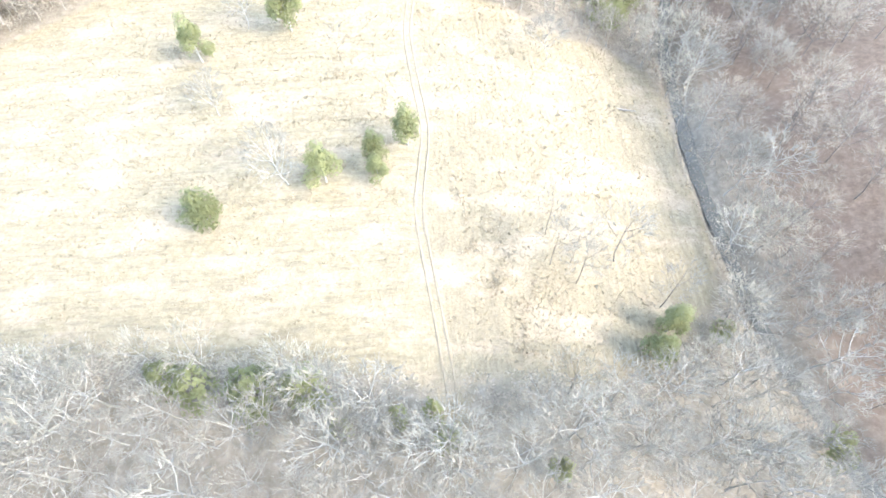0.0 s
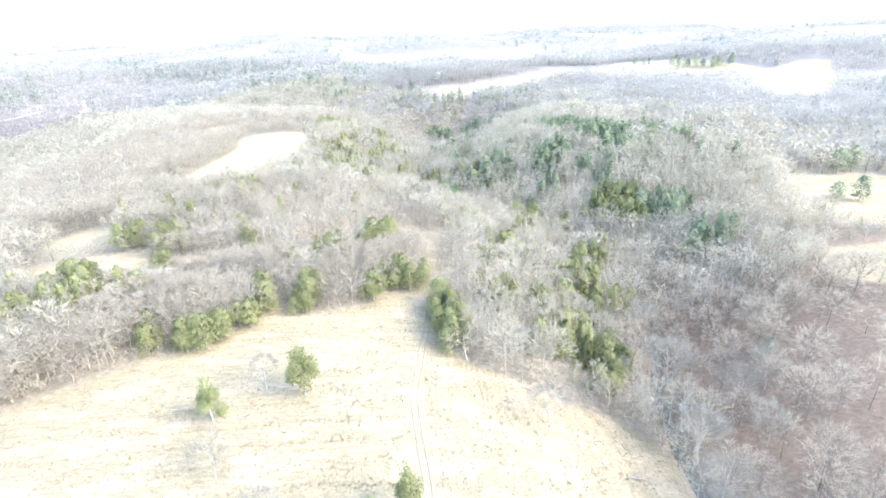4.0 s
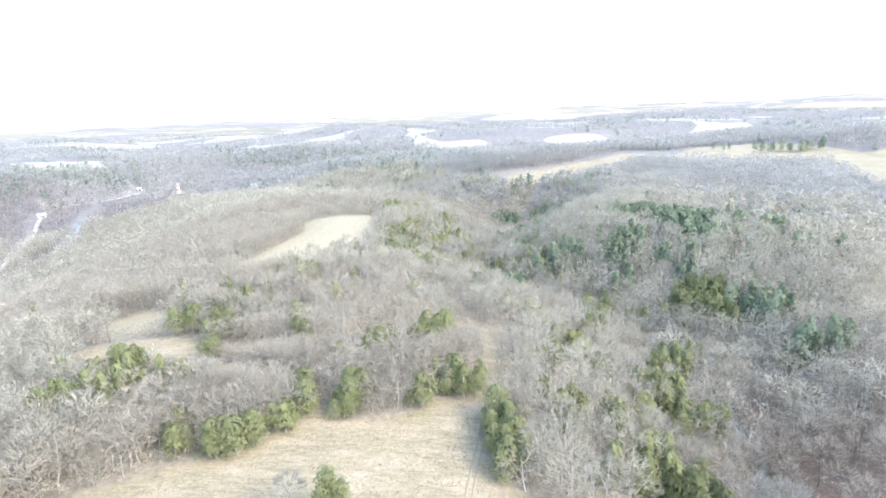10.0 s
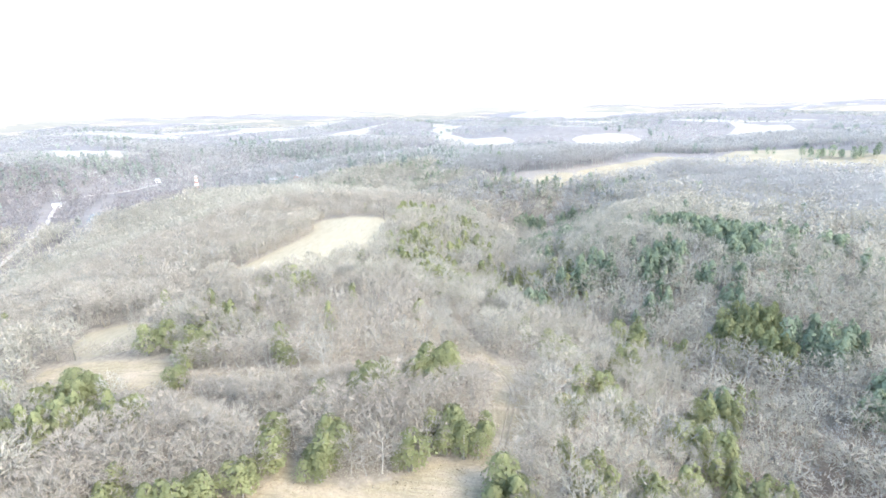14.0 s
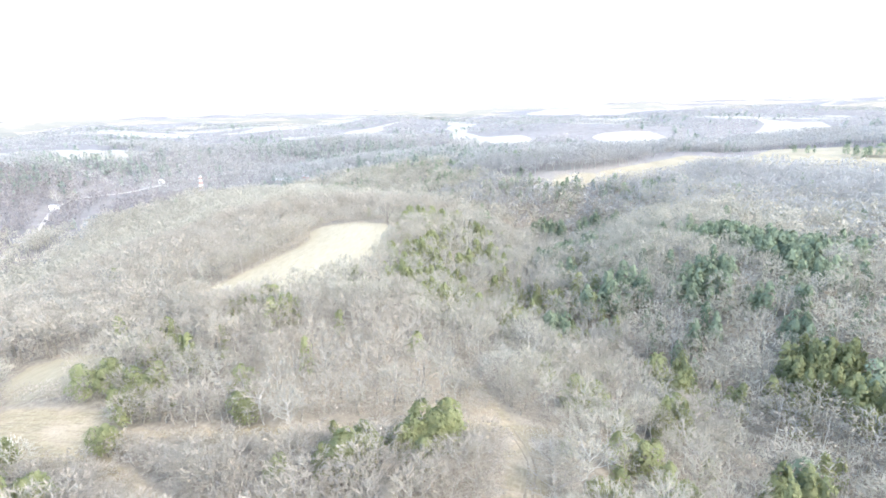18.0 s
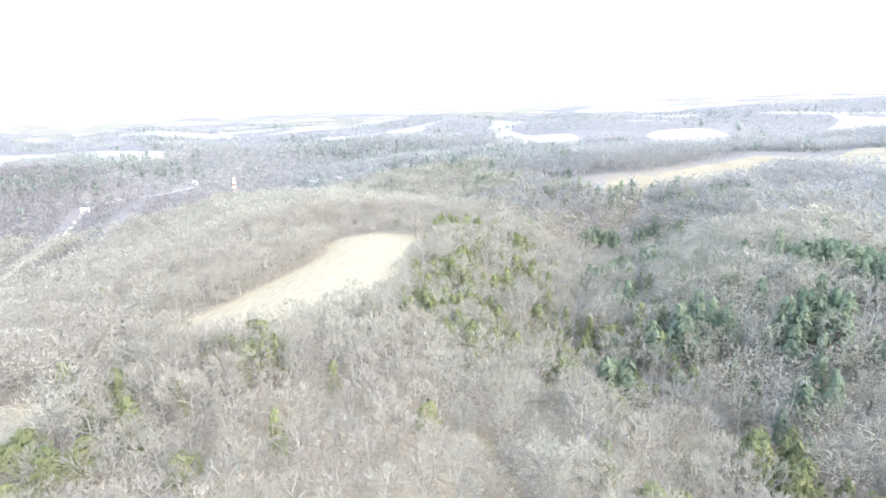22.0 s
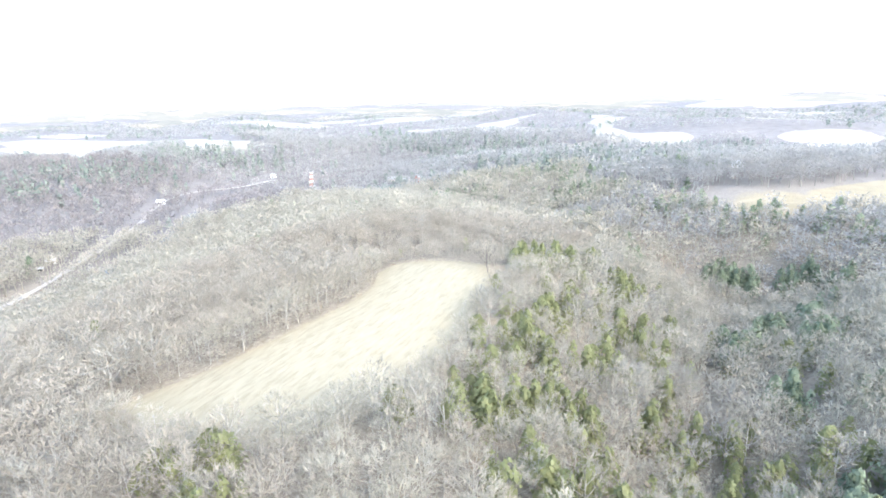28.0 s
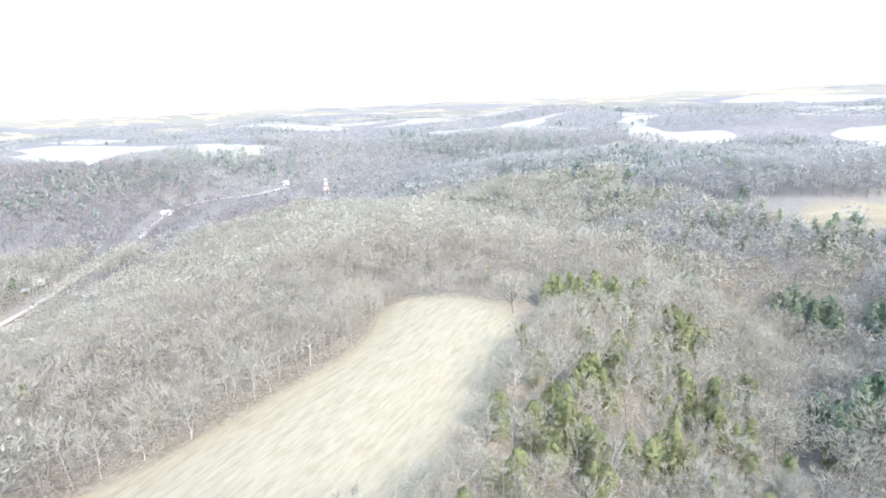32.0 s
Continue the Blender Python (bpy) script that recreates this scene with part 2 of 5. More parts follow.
# thin young wood on tan brushy ground above the cross lane
SPUR = [(-4, 197), (-8, 204), (-15, 216), (-26, 233), (-52, 250), (-76, 236), (-88, 204), (-62, 187), (-30, 192)]
LANES = [[(1, 18), (0, 27), (-2, 40), (-4, 54), (-3, 63), (-2, 72), (-4, 85), (-6, 101), (-5, 112), (-4, 124), (-3, 134), (-2, 148), (0, 158), (1, 170), (2, 182), (-4, 194)],
         [(-150, 174), (-111, 174), (-89, 176), (-58, 181), (-44, 184), (-20, 191), (-4, 194), (14, 197), (36, 190)],
         [(-4, 194), (-8, 203), (-15, 215), (-25, 232)],
         [(-45, 139), (-60, 151), (-78, 161), (-98, 168)]]
# the grassy way between the woods, from the hayfield up to the cross lane
GAP = [(-2, 146), (0, 158), (1, 170), (0, 184)]
LANE_WIDTHS = [2.6, 3.0, 1.6, 2.0]
FIELDS = [FIELD, MEADOW, GLADE, PAD, EAST_FIELD, EAST_STRIP, HILL_FIELD, HILL_FIELD_EAST, VILLAGE_FIELD, SLOPE_FIELD, KNOLL_FIELD, RIDGE_FIELD]


def far_open(x, y):
    """Open farmland on the far uplands, in bands along the slopes."""
    far = np.hypot(x, y - 100)
    v = np.sin(x / 75 + 0.9 * np.sin(y / 160)) + np.sin(y / 62 + 1.3 * np.sin(x / 140 + 2)) + 0.6 * np.sin((x - y) / 51)
    return np.where(far > 1150, (v - 1.25) * 30, -40.0)


def open_far(x, y):
    """Signed distance into open grass: positive in fields, lanes and glades."""
    x, y = np.asarray(x, float), np.asarray(y, float)
    d = np.full(np.shape(x), -60.0)
    for area in FIELDS:
        d = np.maximum(d, inside_far(area, x, y))
    for line, wide in zip(LANES, LANE_WIDTHS):
        d = np.maximum(d, wide - line_far(line, x, y))
    d = np.maximum(d, 4.8 - line_far(GAP, x, y))
    for cx, cy, rx, ry in FAR_FIELDS:
        d = np.maximum(d, (1 - np.hypot((x - cx) / rx, (y - cy) / ry)) * min(rx, ry))
    d = np.maximum(d, far_open(x, y))
    ragged = 11 * np.sin(x / 19 + 1.4 * np.sin(y / 37)) * np.sin(y / 33 + 1.1 * np.sin(x / 27)) - 5
    return d + np.where(np.hypot(x, y - 100) > 820, ragged, 0.0)


def water_far(x, y):
    return 5.5 - line_far(RIVER, x, y)


# ---- mesh helpers ----
def mesh_of(name, verts, tris, mat, tone=None, smooth_faces=False):
    verts, tris = np.asarray(verts, np.float32), np.asarray(tris, np.int32)
    me = bpy.data.meshes.new(name)
    me.vertices.add(len(verts))
    me.vertices.foreach_set("co", verts.ravel())
    k = tris.shape[1]
    me.loops.add(tris.size)
    me.loops.foreach_set("vertex_index", tris.ravel())
    me.polygons.add(len(tris))
    me.polygons.foreach_set("loop_start", np.arange(0, tris.size, k, dtype=np.int32))
    me.polygons.foreach_set("loop_total", np.full(len(tris), k, np.int32))
    if tone is not None:
        me.attributes.new("tone", "FLOAT", "POINT").data.foreach_set("value", np.asarray(tone, np.float32))
    me.update(calc_edges=True)
    if smooth_faces:
        me.polygons.foreach_set("use_smooth", np.ones(len(tris), bool))
    me.materials.append(mat)
    return me


def part(name, data, parent, label=""):
    ob = new(name, data)
    ob.parent = parent
    return tagged(ob, label) if label else ob


class Soup:
    """Triangles gathered into one mesh."""

    def __init__(self):
        self.v, self.t = [], []

    def tri(self, a, b, c):
        k = len(self.v)
        self.v += [a, b, c]
        self.t.append((k, k + 1, k + 2))

    def tube(self, points, radii, sides=3):
        rings = []
        for i, (p, r) in enumerate(zip(points, radii)):
            a = points[min(i + 1, len(points) - 1)] - points[max(i - 1, 0)]
            u = a.orthogonal().normalized()
            w = a.normalized().cross(u)
            k = len(self.v)
            if r <= 0:
                self.v.append(p)
                rings.append([k] * sides)
                continue
            self.v += [p + (u * math.cos(q) + w * math.sin(q)) * r for q in [math.tau * s / sides for s in range(sides)]]
            rings.append(list(range(k, k + sides)))
        for a, b in zip(rings[:-1], rings[1:]):
            for s in range(sides):
                e = (s + 1) % sides
                self.t.append((a[s], a[e], b[e]))
                if b[s] != b[e]:
                    self.t.append((a[s], b[e], b[s]))

    def blade(self, p, way, width, rng):
        side = way.cross(Vector((rng.uniform(-1, 1), rng.uniform(-1, 1), rng.uniform(-1, 1)))).normalized() * width / 2
        self.tri(p - side, p + side, p + way)

    def arrays(self):
        return np.array([tuple(v) for v in self.v], np.float32), np.array(self.t, np.int32)


def crown_shell(rng, lean, spread, tall=0.39):
    """The uneven dome of a crown one unit high: a place on it for each way out."""
    middle = Vector((0, 0, rng.uniform(0.56, 0.62))) + lean * 1.3
    lobes = [(Vector((rng.uniform(-1, 1), rng.uniform(-1, 1), rng.uniform(-0.3, 1))).normalized(), rng.uniform(-0.22, 0.26)) for _ in range(7)]

    def shell(way, deep):
        r = deep
        for lobe, amount in lobes:
            r *= 1 + amount * max(0.0, way.dot(lobe)) ** 5
        return middle + Vector((way.x * 0.32 * spread, way.y * 0.32 * spread, way.z * tall)) * r

    return shell


def stray(rng, low=-1.0):
    return Vector((rng.uniform(-1, 1), rng.uniform(-1, 1), rng.uniform(low, 1)))


def round_way(rng, low):
    rise, q = rng.uniform(low, 1.0), rng.uniform(0, math.tau)
    flat = math.sqrt(1 - rise * rise)
    return Vector((math.cos(q) * flat, math.sin(q) * flat, rise))


def bare_tree(seed, limbs, forks, sprays, width, fill=60, spread=1.0, low=0.26, thick=1.0):
    """A leafless tree one unit high: trunk, curved limbs that fork, and fans of fine twigs at their ends."""
    rng = random.Random(seed)
    wood, crown = Soup(), Soup()
    lean = Vector((rng.uniform(-0.05, 0.05), rng.uniform(-0.05, 0.05), 0))
    shell = crown_shell(rng, lean, spread)
    fork = low + rng.uniform(-0.05, 0.08)
    sway = Vector((rng.uniform(-0.02, 0.02), rng.uniform(-0.02, 0.02), 0))
    trunk = [Vector((0, 0, -0.03)), Vector((0, 0, fork * 0.5)) + lean * 0.5 + sway, Vector((0, 0, fork)) + lean, Vector((0, 0, 0.8)) + lean * 1.6 - sway]
    wood.tube(trunk, [r * thick for r in (0.0150, 0.0110, 0.0092, 0.002)], 4)
    ends = []
    for i in range(limbs):
        share = (i + 0.5) / limbs
        q = math.tau * (i * 0.382 + rng.uniform(-0.07, 0.07)) + seed
        rise = -0.12 + 1.06 * share ** 0.85
        flat = math.sqrt(max(0.0, 1 - rise * rise))
        out = Vector((math.cos(q), math.sin(q), 0))
        aim = (out * flat + Vector((0, 0, rise))).normalized()
        tip = shell(aim, rng.uniform(0.84, 1.0))
        base = trunk[2].lerp(trunk[3], share * 0.7)
        bend = base.lerp(tip, 0.5) + out * 0.07 * flat - Vector((0, 0, 0.03)) + stray(rng) * 0.035
        line = [base * (1 - u) ** 2 + bend * 2 * u * (1 - u) + tip * u * u for u in (0, 0.33, 0.67, 1)]
        wood.tube(line, [0.0066 * thick * k for k in (1, 0.72, 0.45, 0.2)], 3)
        ends.append((tip, aim))
        for f in range(forks):
            u = 0.3 + 0.55 * (f + rng.random()) / forks
            p = base * (1 - u) ** 2 + bend * 2 * u * (1 - u) + tip * u * u
            side = (aim + stray(rng, -0.8) * 0.62).normalized()
            end = shell(side, rng.uniform(0.78, 1.0))
            knee = p.lerp(end, 0.5) + stray(rng) * 0.03
            wood.blade(p, (knee - p) * 1.06, 0.0074 * thick, rng)
            wood.blade(knee, end - knee, 0.0052 * thick, rng)
            ends.append((end, side))
    for end, aim in ends:
        for _ in range(sprays):
            way = (aim * 0.8 + Vector((0, 0, 0.25)) + stray(rng) * 0.85).normalized() * rng.uniform(0.06, 0.125)
            crown.blade(end - aim * rng.uniform(0.0, 0.09), way, width, rng)
    for _ in range(fill):
        aim = round_way(rng, -0.5)
        way = (aim + Vector((0, 0, 0.3)) + stray(rng) * 0.7).normalized() * rng.uniform(0.07, 0.14)
        crown.blade(shell(aim, rng.uniform(0.6, 0.98)) - way * 0.5, way, width, rng)
    return wood.arrays(), crown.arrays()


def dome_tree(seed, limbs, twigs, width, spread=1.0):
    """A leafless tree of the middle distance: trunk, rising limbs and a close dome of twig ends."""
    rng = random.Random(seed)
    wood, crown = Soup(), Soup()
    lean = Vector((rng.uniform(-0.05, 0.05), rng.uniform(-0.05, 0.05), 0))
    shell = crown_shell(rng, lean, spread, 0.37)
    wood.tube([Vector((0, 0, -0.03)), Vector((0, 0, 0.8)) + lean], [0.017, 0.004], 3)
    for i in range(limbs):
        aim = round_way(rng, 0.0)
        base = Vector((0, 0, rng.uniform(0.25, 0.55))) + lean
        tip = shell(aim, rng.uniform(0.9, 1.04))
        knee = base.lerp(tip, 0.5) + Vector((aim.x, aim.y, -0.4)) * 0.05
        wood.blade(base, (knee - base) * 1.05, 0.013, rng)
        wood.blade(knee, tip - knee, 0.009, rng)
    for _ in range(twigs):
        aim = round_way(rng, -0.75)
        tip = shell(aim, rng.uniform(0.86, 1.05) if rng.random() < 0.8 else rng.uniform(0.5, 0.85))
        loose = stray(rng)
        way = ((loose - aim * loose.dot(aim)).normalized() * 0.5 + aim * 0.65 + Vector((0, 0, 0.2))).normalized() * rng.uniform(0.07, 0.14)
        across = way.cross(aim + stray(rng) * (0.4 if limbs else 0.15))
        across = across.normalized() * width / 2 if across.length > 1e-4 else Vector((width / 2, 0, 0))
        crown.tri(tip - way - across, tip - way + across, tip)
    return wood.arrays(), crown.arrays()


def evergreen(seed, sprays, size, clear=0.10, cone=0.35):
    """A cedar one unit high: trunk, and a soft crown of many small sprays."""
    rng = random.Random(seed)
    wood, crown = Soup(), Soup()
    wood.tube([Vector((0, 0, -0.03)), Vector((0, 0, 0.3)), Vector((rng.uniform(-0.02, 0.02), 0, 0.85))], [0.022, 0.018, 0.004], 4)
    lobes = [(rng.uniform(0, math.tau), rng.uniform(0.1, 1.0), rng.uniform(0.2, 1.6)) for _ in range(18)]
    tufts = [(rng.random() ** 0.85, rng.uniform(0, math.tau), rng.uniform(0.72, 1.22)) for _ in range(26)]
    for _ in range(sprays):
        tuft_h, tuft_q, swell = tufts[rng.randrange(26)]
        loose = rng.random() < 0.5
        h = rng.random() ** 0.85 if loose else min(1.0, max(0.0, tuft_h + rng.gauss(0, 0.055)))
        wide = 0.34 * ((1 - cone) * math.sqrt(1 - ((h - 0.36) / 0.66) ** 2) + cone * (1 - h) ** 0.8)
        q = rng.uniform(0, math.tau) if loose else tuft_q + rng.gauss(0, 0.33)
        wide *= 0.9 if loose else swell
        for lq, lh, amount in lobes:
            near = math.cos(q - lq) * 0.5 + 0.5
            wide *= 1 + (amount - 1) * 0.75 * near ** 6 * max(0, 1 - abs(lh - h) * 4.5)
        r = wide * rng.uniform(0.62, 1.06)
        p = Vector((math.cos(q) * r, math.sin(q) * r, clear + (1 - clear) * h))
        out = (Vector((math.cos(q), math.sin(q), 0.9)) + stray(rng) * 0.5).normalized()
        a = out.orthogonal().normalized()
        b = out.cross(a)
        s, spin = size * rng.uniform(0.6, 1.25), rng.uniform(0, math.tau)
        crown.tri(*[p + (a * math.cos(spin + k * math.tau / 3) + b * math.sin(spin + k * math.tau / 3)) * s * rng.uniform(0.6, 1.1) for k in range(3)])
    return wood.arrays(), crown.arrays()


def lumpy_cedar(seed, lumps, sprays, size):
    """An old field cedar one unit high: a bare lower trunk and a crown of several rounded masses."""
    rng = random.Random(seed)
    wood, crown = Soup(), Soup()
    wood.tube([Vector((0, 0, -0.03)), Vector((0, 0, 0.3)), Vector((rng.uniform(-0.03, 0.03), 0, 0.8))], [0.022, 0.018, 0.004], 5)
    masses = [(Vector((0, 0, 0.78)), 0.15, 0.22)]
    for k in range(lumps):
        q, h = math.tau * (k * 0.382 + rng.uniform(-0.08, 0.08)), 0.32 + 0.4 * k / lumps
        out = rng.uniform(0.13, 0.22) * (1.15 - 0.6 * k / lumps)
        mid = Vector((math.cos(q) * out, math.sin(q) * out, h + rng.uniform(-0.04, 0.05)))
        wood.tube([Vector((0, 0, h * 0.7)), mid], [0.009, 0.003], 3)
        masses.append((mid, rng.uniform(0.12, 0.19), rng.uniform(0.13, 0.2)))
    for _ in range(sprays):
        mid, wide, tall = masses[rng.randrange(len(masses))]
        way = round_way(rng, -0.7)
        r = rng.uniform(0.55, 1.08) if rng.random() < 0.9 else rng.uniform(1.0, 1.25)
        p = mid + Vector((way.x * wide, way.y * wide, way.z * tall)) * r
        out = (way + Vector((0, 0, 0.5)) + stray(rng) * 0.6).normalized()
        a = out.orthogonal().normalized()
        b = out.cross(a)
        s, spin = size * rng.uniform(0.6, 1.25), rng.uniform(0, math.tau)
        crown.tri(*[p + (a * math.cos(spin + k * math.tau / 3) + b * math.sin(spin + k * math.tau / 3)) * s * rng.uniform(0.6, 1.1) for k in range(3)])
    return wood.arrays(), crown.arrays()


def scatter(templates, x, y, z, high, wide, turn, pick, tone):
    """Copies of template triangles, joined: vertices, triangles and the tone of each vertex."""
    vs, ts, tn, base = [], [], [], 0
    for k, (v, t) in enumerate(templates):
        idx = np.nonzero(pick == k)[0]
        if not len(idx):
            continue
        c, s = np.cos(turn[idx])[:, None], np.sin(turn[idx])[:, None]
        w, h = wide[idx][:, None], high[idx][:, None]
        px = (v[None, :, 0] * c - v[None, :, 1] * s) * w + x[idx][:, None]
        py = (v[None, :, 0] * s + v[None, :, 1] * c) * w + y[idx][:, None]
        pz = v[None, :, 2] * h + z[idx][:, None]
        vs.append(np.stack([px, py, pz], -1).reshape(-1, 3))
        ts.append((t[None] + (np.arange(len(idx)) * len(v))[:, None, None]).reshape(-1, 3) + base)
        tn.append(np.repeat(tone[idx], len(v)))
        base += len(idx) * len(v)
    return np.concatenate(vs), np.concatenate(ts), np.concatenate(tn)


# ---- ground ----
def spaced(lo, hi, step, ends, grow=1.12):
    inner = list(np.arange(lo, hi + 0.1, step))
    for side in (-1, 1):
        p, s = (lo if side < 0 else hi), step
        while abs(p) < ends:
            s = min(s * grow, 90)
            p += side * s
            inner.append(p)
    return np.array(sorted(inner))


def build_ground():
    gx, gy = spaced(-170, 110, 1.9, 4700), spaced(0, 300, 1.9, 4700)
    gy = gy[gy > -1800]
    X, Y = np.meshgrid(gx, gy)
    Z = gz(X, Y)
    rng = np.random.default_rng(3)
    near = smooth(900, 300, np.hypot(X, Y - 100))
    Z = Z + near * rng.normal(0, 0.05, Z.shape) - 1.9 * smooth(3.6, 1.6, line_far(CREEK, X, Y)) * (np.hypot(X, Y) < 500) - 1.5 * smooth(14, 8, line_far(RIVER, X, Y))
    nx, ny = len(gx), len(gy)
    i = (np.arange(ny - 1)[:, None] * nx + np.arange(nx - 1)[None]).ravel()
    quads = np.stack([i, i + 1, i + nx + 1, i + nx], -1)
    m = bpy.data.materials.new("ground_cover")
    m.use_nodes = True
    me = mesh_of("ground", np.stack([X, Y, Z], -1).reshape(-1, 3), quads, m, smooth_faces=True)
    me.attributes.new("open_land", "FLOAT", "POINT").data.foreach_set("value", np.clip(open_far(X, Y), -30, 30).astype(np.float32).ravel())
    me.attributes.new("green_land", "FLOAT", "POINT").data.foreach_set("value", np.clip(np.maximum(inside_far(MEADOW, X, Y), inside_far(GLADE, X, Y)) / 6 + 0.5, 0, 1).astype(np.float32).ravel())
    me.attributes.new("red_litter", "FLOAT", "POINT").data.foreach_set("value", (0.8 * smooth(-4, 14, X - 57) * smooth(235, 150, Y) * smooth(-80, 20, Y)).astype(np.float32).ravel())
    me.attributes.new("brush_land", "FLOAT", "POINT").data.foreach_set("value", (0.6 * smooth(-4, 6, inside_far(SPUR, X, Y))).astype(np.float32).ravel())
    me.attributes.new("east_side", "FLOAT", "POINT").data.foreach_set("value", smooth(-6, 0, X).astype(np.float32).ravel())
    me.attributes.new("brown_growth", "FLOAT", "POINT").data.foreach_set("value", (0.95 * smooth(17, 5, np.hypot((X - 13) * 0.8, (Y - 46) * 0.42)) * (0.5 + 0.5 * np.sin(X * 1.25 + Y * 0.15) * np.cos(Y * 0.35 + X * 0.2))).astype(np.float32).ravel())
    # distance masks: far ground changes tone, with haze painted into its colour
    me.attributes.new("far_tint", "FLOAT", "POINT").data.foreach_set("value", np.where(open_far(X, Y) > -20, smooth(400, 600, np.hypot(X, Y - 100)), smooth(380, 620, np.hypot(X, Y - 100))).astype(np.float32).ravel())
    me.attributes.new("far_haze", "FLOAT", "POINT").data.foreach_set("value", smooth(760, 980, np.hypot(X, Y - 100)).astype(np.float32).ravel())
    ob = tagged(new("ground", me), "rolling winter farmland ground with leaf litter and dry grass", "ground", kind="structure")
    n, l = m.node_tree.nodes, m.node_tree.links
    shade = n["Principled BSDF"]
    shade.inputs["Roughness"].default_value, shade.inputs["Specular IOR Level"].default_value = 0.95, 0.1
    geo = n.new("ShaderNodeNewGeometry")

    def noise_tex(scale, detail=4, rough=0.55, stretch=None):
        t = n.new("ShaderNodeTexNoise")
        t.inputs["Scale"].default_value, t.inputs["Detail"].default_value, t.inputs["Roughness"].default_value = scale, detail, rough
        src = geo.outputs["Position"]
        if stretch:
            mp = n.new("ShaderNodeMapping")
            mp.inputs["Rotation"].default_value, mp.inputs["Scale"].default_value = (0, 0, stretch[0]), stretch[1]
            l.new(src, mp.inputs["Vector"])
            src = mp.outputs[0]
        l.new(src, t.inputs["Vector"])
        return t.outputs["Fac"]

    def ramp(fac, stops):
        r = n.new("ShaderNodeValToRGB")
        els = r.color_ramp.elements
        while len(els) < len(stops):
            els.new(0.5)
        for e, (p, c) in zip(els, stops):
            e.position, e.color = p, (*c, 1)
        l.new(fac, r.inputs[0])
        return r.outputs[0]

    def mix(fac, a, b):
        r = n.new("ShaderNodeMix")
        r.data_type = "RGBA"
        l.new(fac, r.inputs[0])
        l.new(a, r.inputs[6])
        l.new(b, r.inputs[7])
        return r.outputs[2]

    def attribute(name):
        a = n.new("ShaderNodeAttribute")
        a.attribute_name = name
        return a.outputs["Fac"]

    def span(v, a, b):
        r = n.new("ShaderNodeMapRange")
        r.inputs["From Min"].default_value, r.inputs["From Max"].default_value = a, b
        l.new(v, r.inputs["Value"])
        return r.outputs[0]

    def added(a, b, times=1.0):
        r = n.new("ShaderNodeMath")
        r.operation = "MULTIPLY_ADD"
        l.new(b, r.inputs[0])
        r.inputs[1].default_value = times
        l.new(a, r.inputs[2])
        return r.outputs[0]

    litter = ramp(noise_tex(0.55, 6, 0.65), [(0.3, (0.17, 0.148, 0.116)), (0.55, (0.25, 0.223, 0.178)), (0.75, (0.33, 0.297, 0.242))])
    red = ramp(noise_tex(0.8, 7, 0.75), [(0.32, (0.08, 0.056, 0.041)), (0.52, (0.138, 0.1, 0.076)), (0.7, (0.215, 0.162, 0.127))])
    hay = ramp(noise_tex(0.9, 7, 0.7), [(0.28, (0.18, 0.15, 0.095)), (0.5, (0.255, 0.221, 0.148)), (0.7, (0.315, 0.280, 0.196))])
    stalks = ramp(noise_tex(2.5, 4, 0.7), [(0.3, (0.145, 0.123, 0.085)), (0.7, (0.24, 0.208, 0.148))])
    furrow = span(noise_tex(1.0, 5, 0.75, (0.04, (0.16, 1.15, 1.0))), 0.47, 0.63)
    row = span(noise_tex(1.0, 5, 0.75, (-0.10, (1.25, 0.14, 1.0))), 0.40, 0.62)
    hay = mix(mix(attribute("east_side"), furrow, row), hay, stalks)
    hay = mix(added(attribute("brown_growth"), span(noise_tex(0.5, 5, 0.7, (-0.1, (1.6, 0.5, 1.0))), 0.35, 0.7), 0.0), hay, stalks)
    weeds = ramp(noise_tex(1.4, 5, 0.7), [(0.3, (0.235, 0.195, 0.14)), (0.7, (0.38, 0.325, 0.24))])
    hay = mix(span(noise_tex(0.07, 5, 0.62, (0.08, (1.0, 2.4, 1.0))), 0.49, 0.66), hay, weeds)
    mown = ramp(noise_tex(0.35, 7, 0.68, (-0.12, (2.0, 0.4, 1.0))), [(0.25, (0.205, 0.180, 0.122)), (0.5, (0.268, 0.241, 0.172)), (0.78, (0.322, 0.294, 0.218))])
    hay = mix(attribute("green_land"), hay, mown)
    # field tone from about 500 m out
    far_hay = ramp(noise_tex(0.05, 5, 0.6), [(0.3, (0.205, 0.182, 0.128)), (0.7, (0.268, 0.246, 0.183))])
    hay = mix(attribute("far_tint"), hay, far_hay)
    # beyond some 800 m the hay is whitened, haze put into its colour
    hazed_hay = ramp(noise_tex(0.03, 5, 0.6), [(0.3, (0.262, 0.248, 0.208)), (0.7, (0.315, 0.302, 0.264))])
    hay = mix(attribute("far_haze"), hay, hazed_hay)
    # far leaf litter, greyed with haze in its colour
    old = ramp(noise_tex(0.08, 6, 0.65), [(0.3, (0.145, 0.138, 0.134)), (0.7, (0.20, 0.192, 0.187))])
    floor = mix(attribute("red_litter"), mix(attribute("far_tint"), litter, old), red)
    floor = mix(attribute("brush_land"), floor, weeds)
    edge = span(added(attribute("open_land"), added(noise_tex(0.22, 5, 0.6), noise_tex(0.9, 3)), 3.0), 2.0, 4.2)
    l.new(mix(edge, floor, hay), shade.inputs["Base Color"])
    b = n.new("ShaderNodeBump")
    b.inputs["Strength"].default_value, b.inputs["Distance"].default_value = 0.5, 0.5
    l.new(noise_tex(1.8, 5, 0.7), b.inputs["Height"])
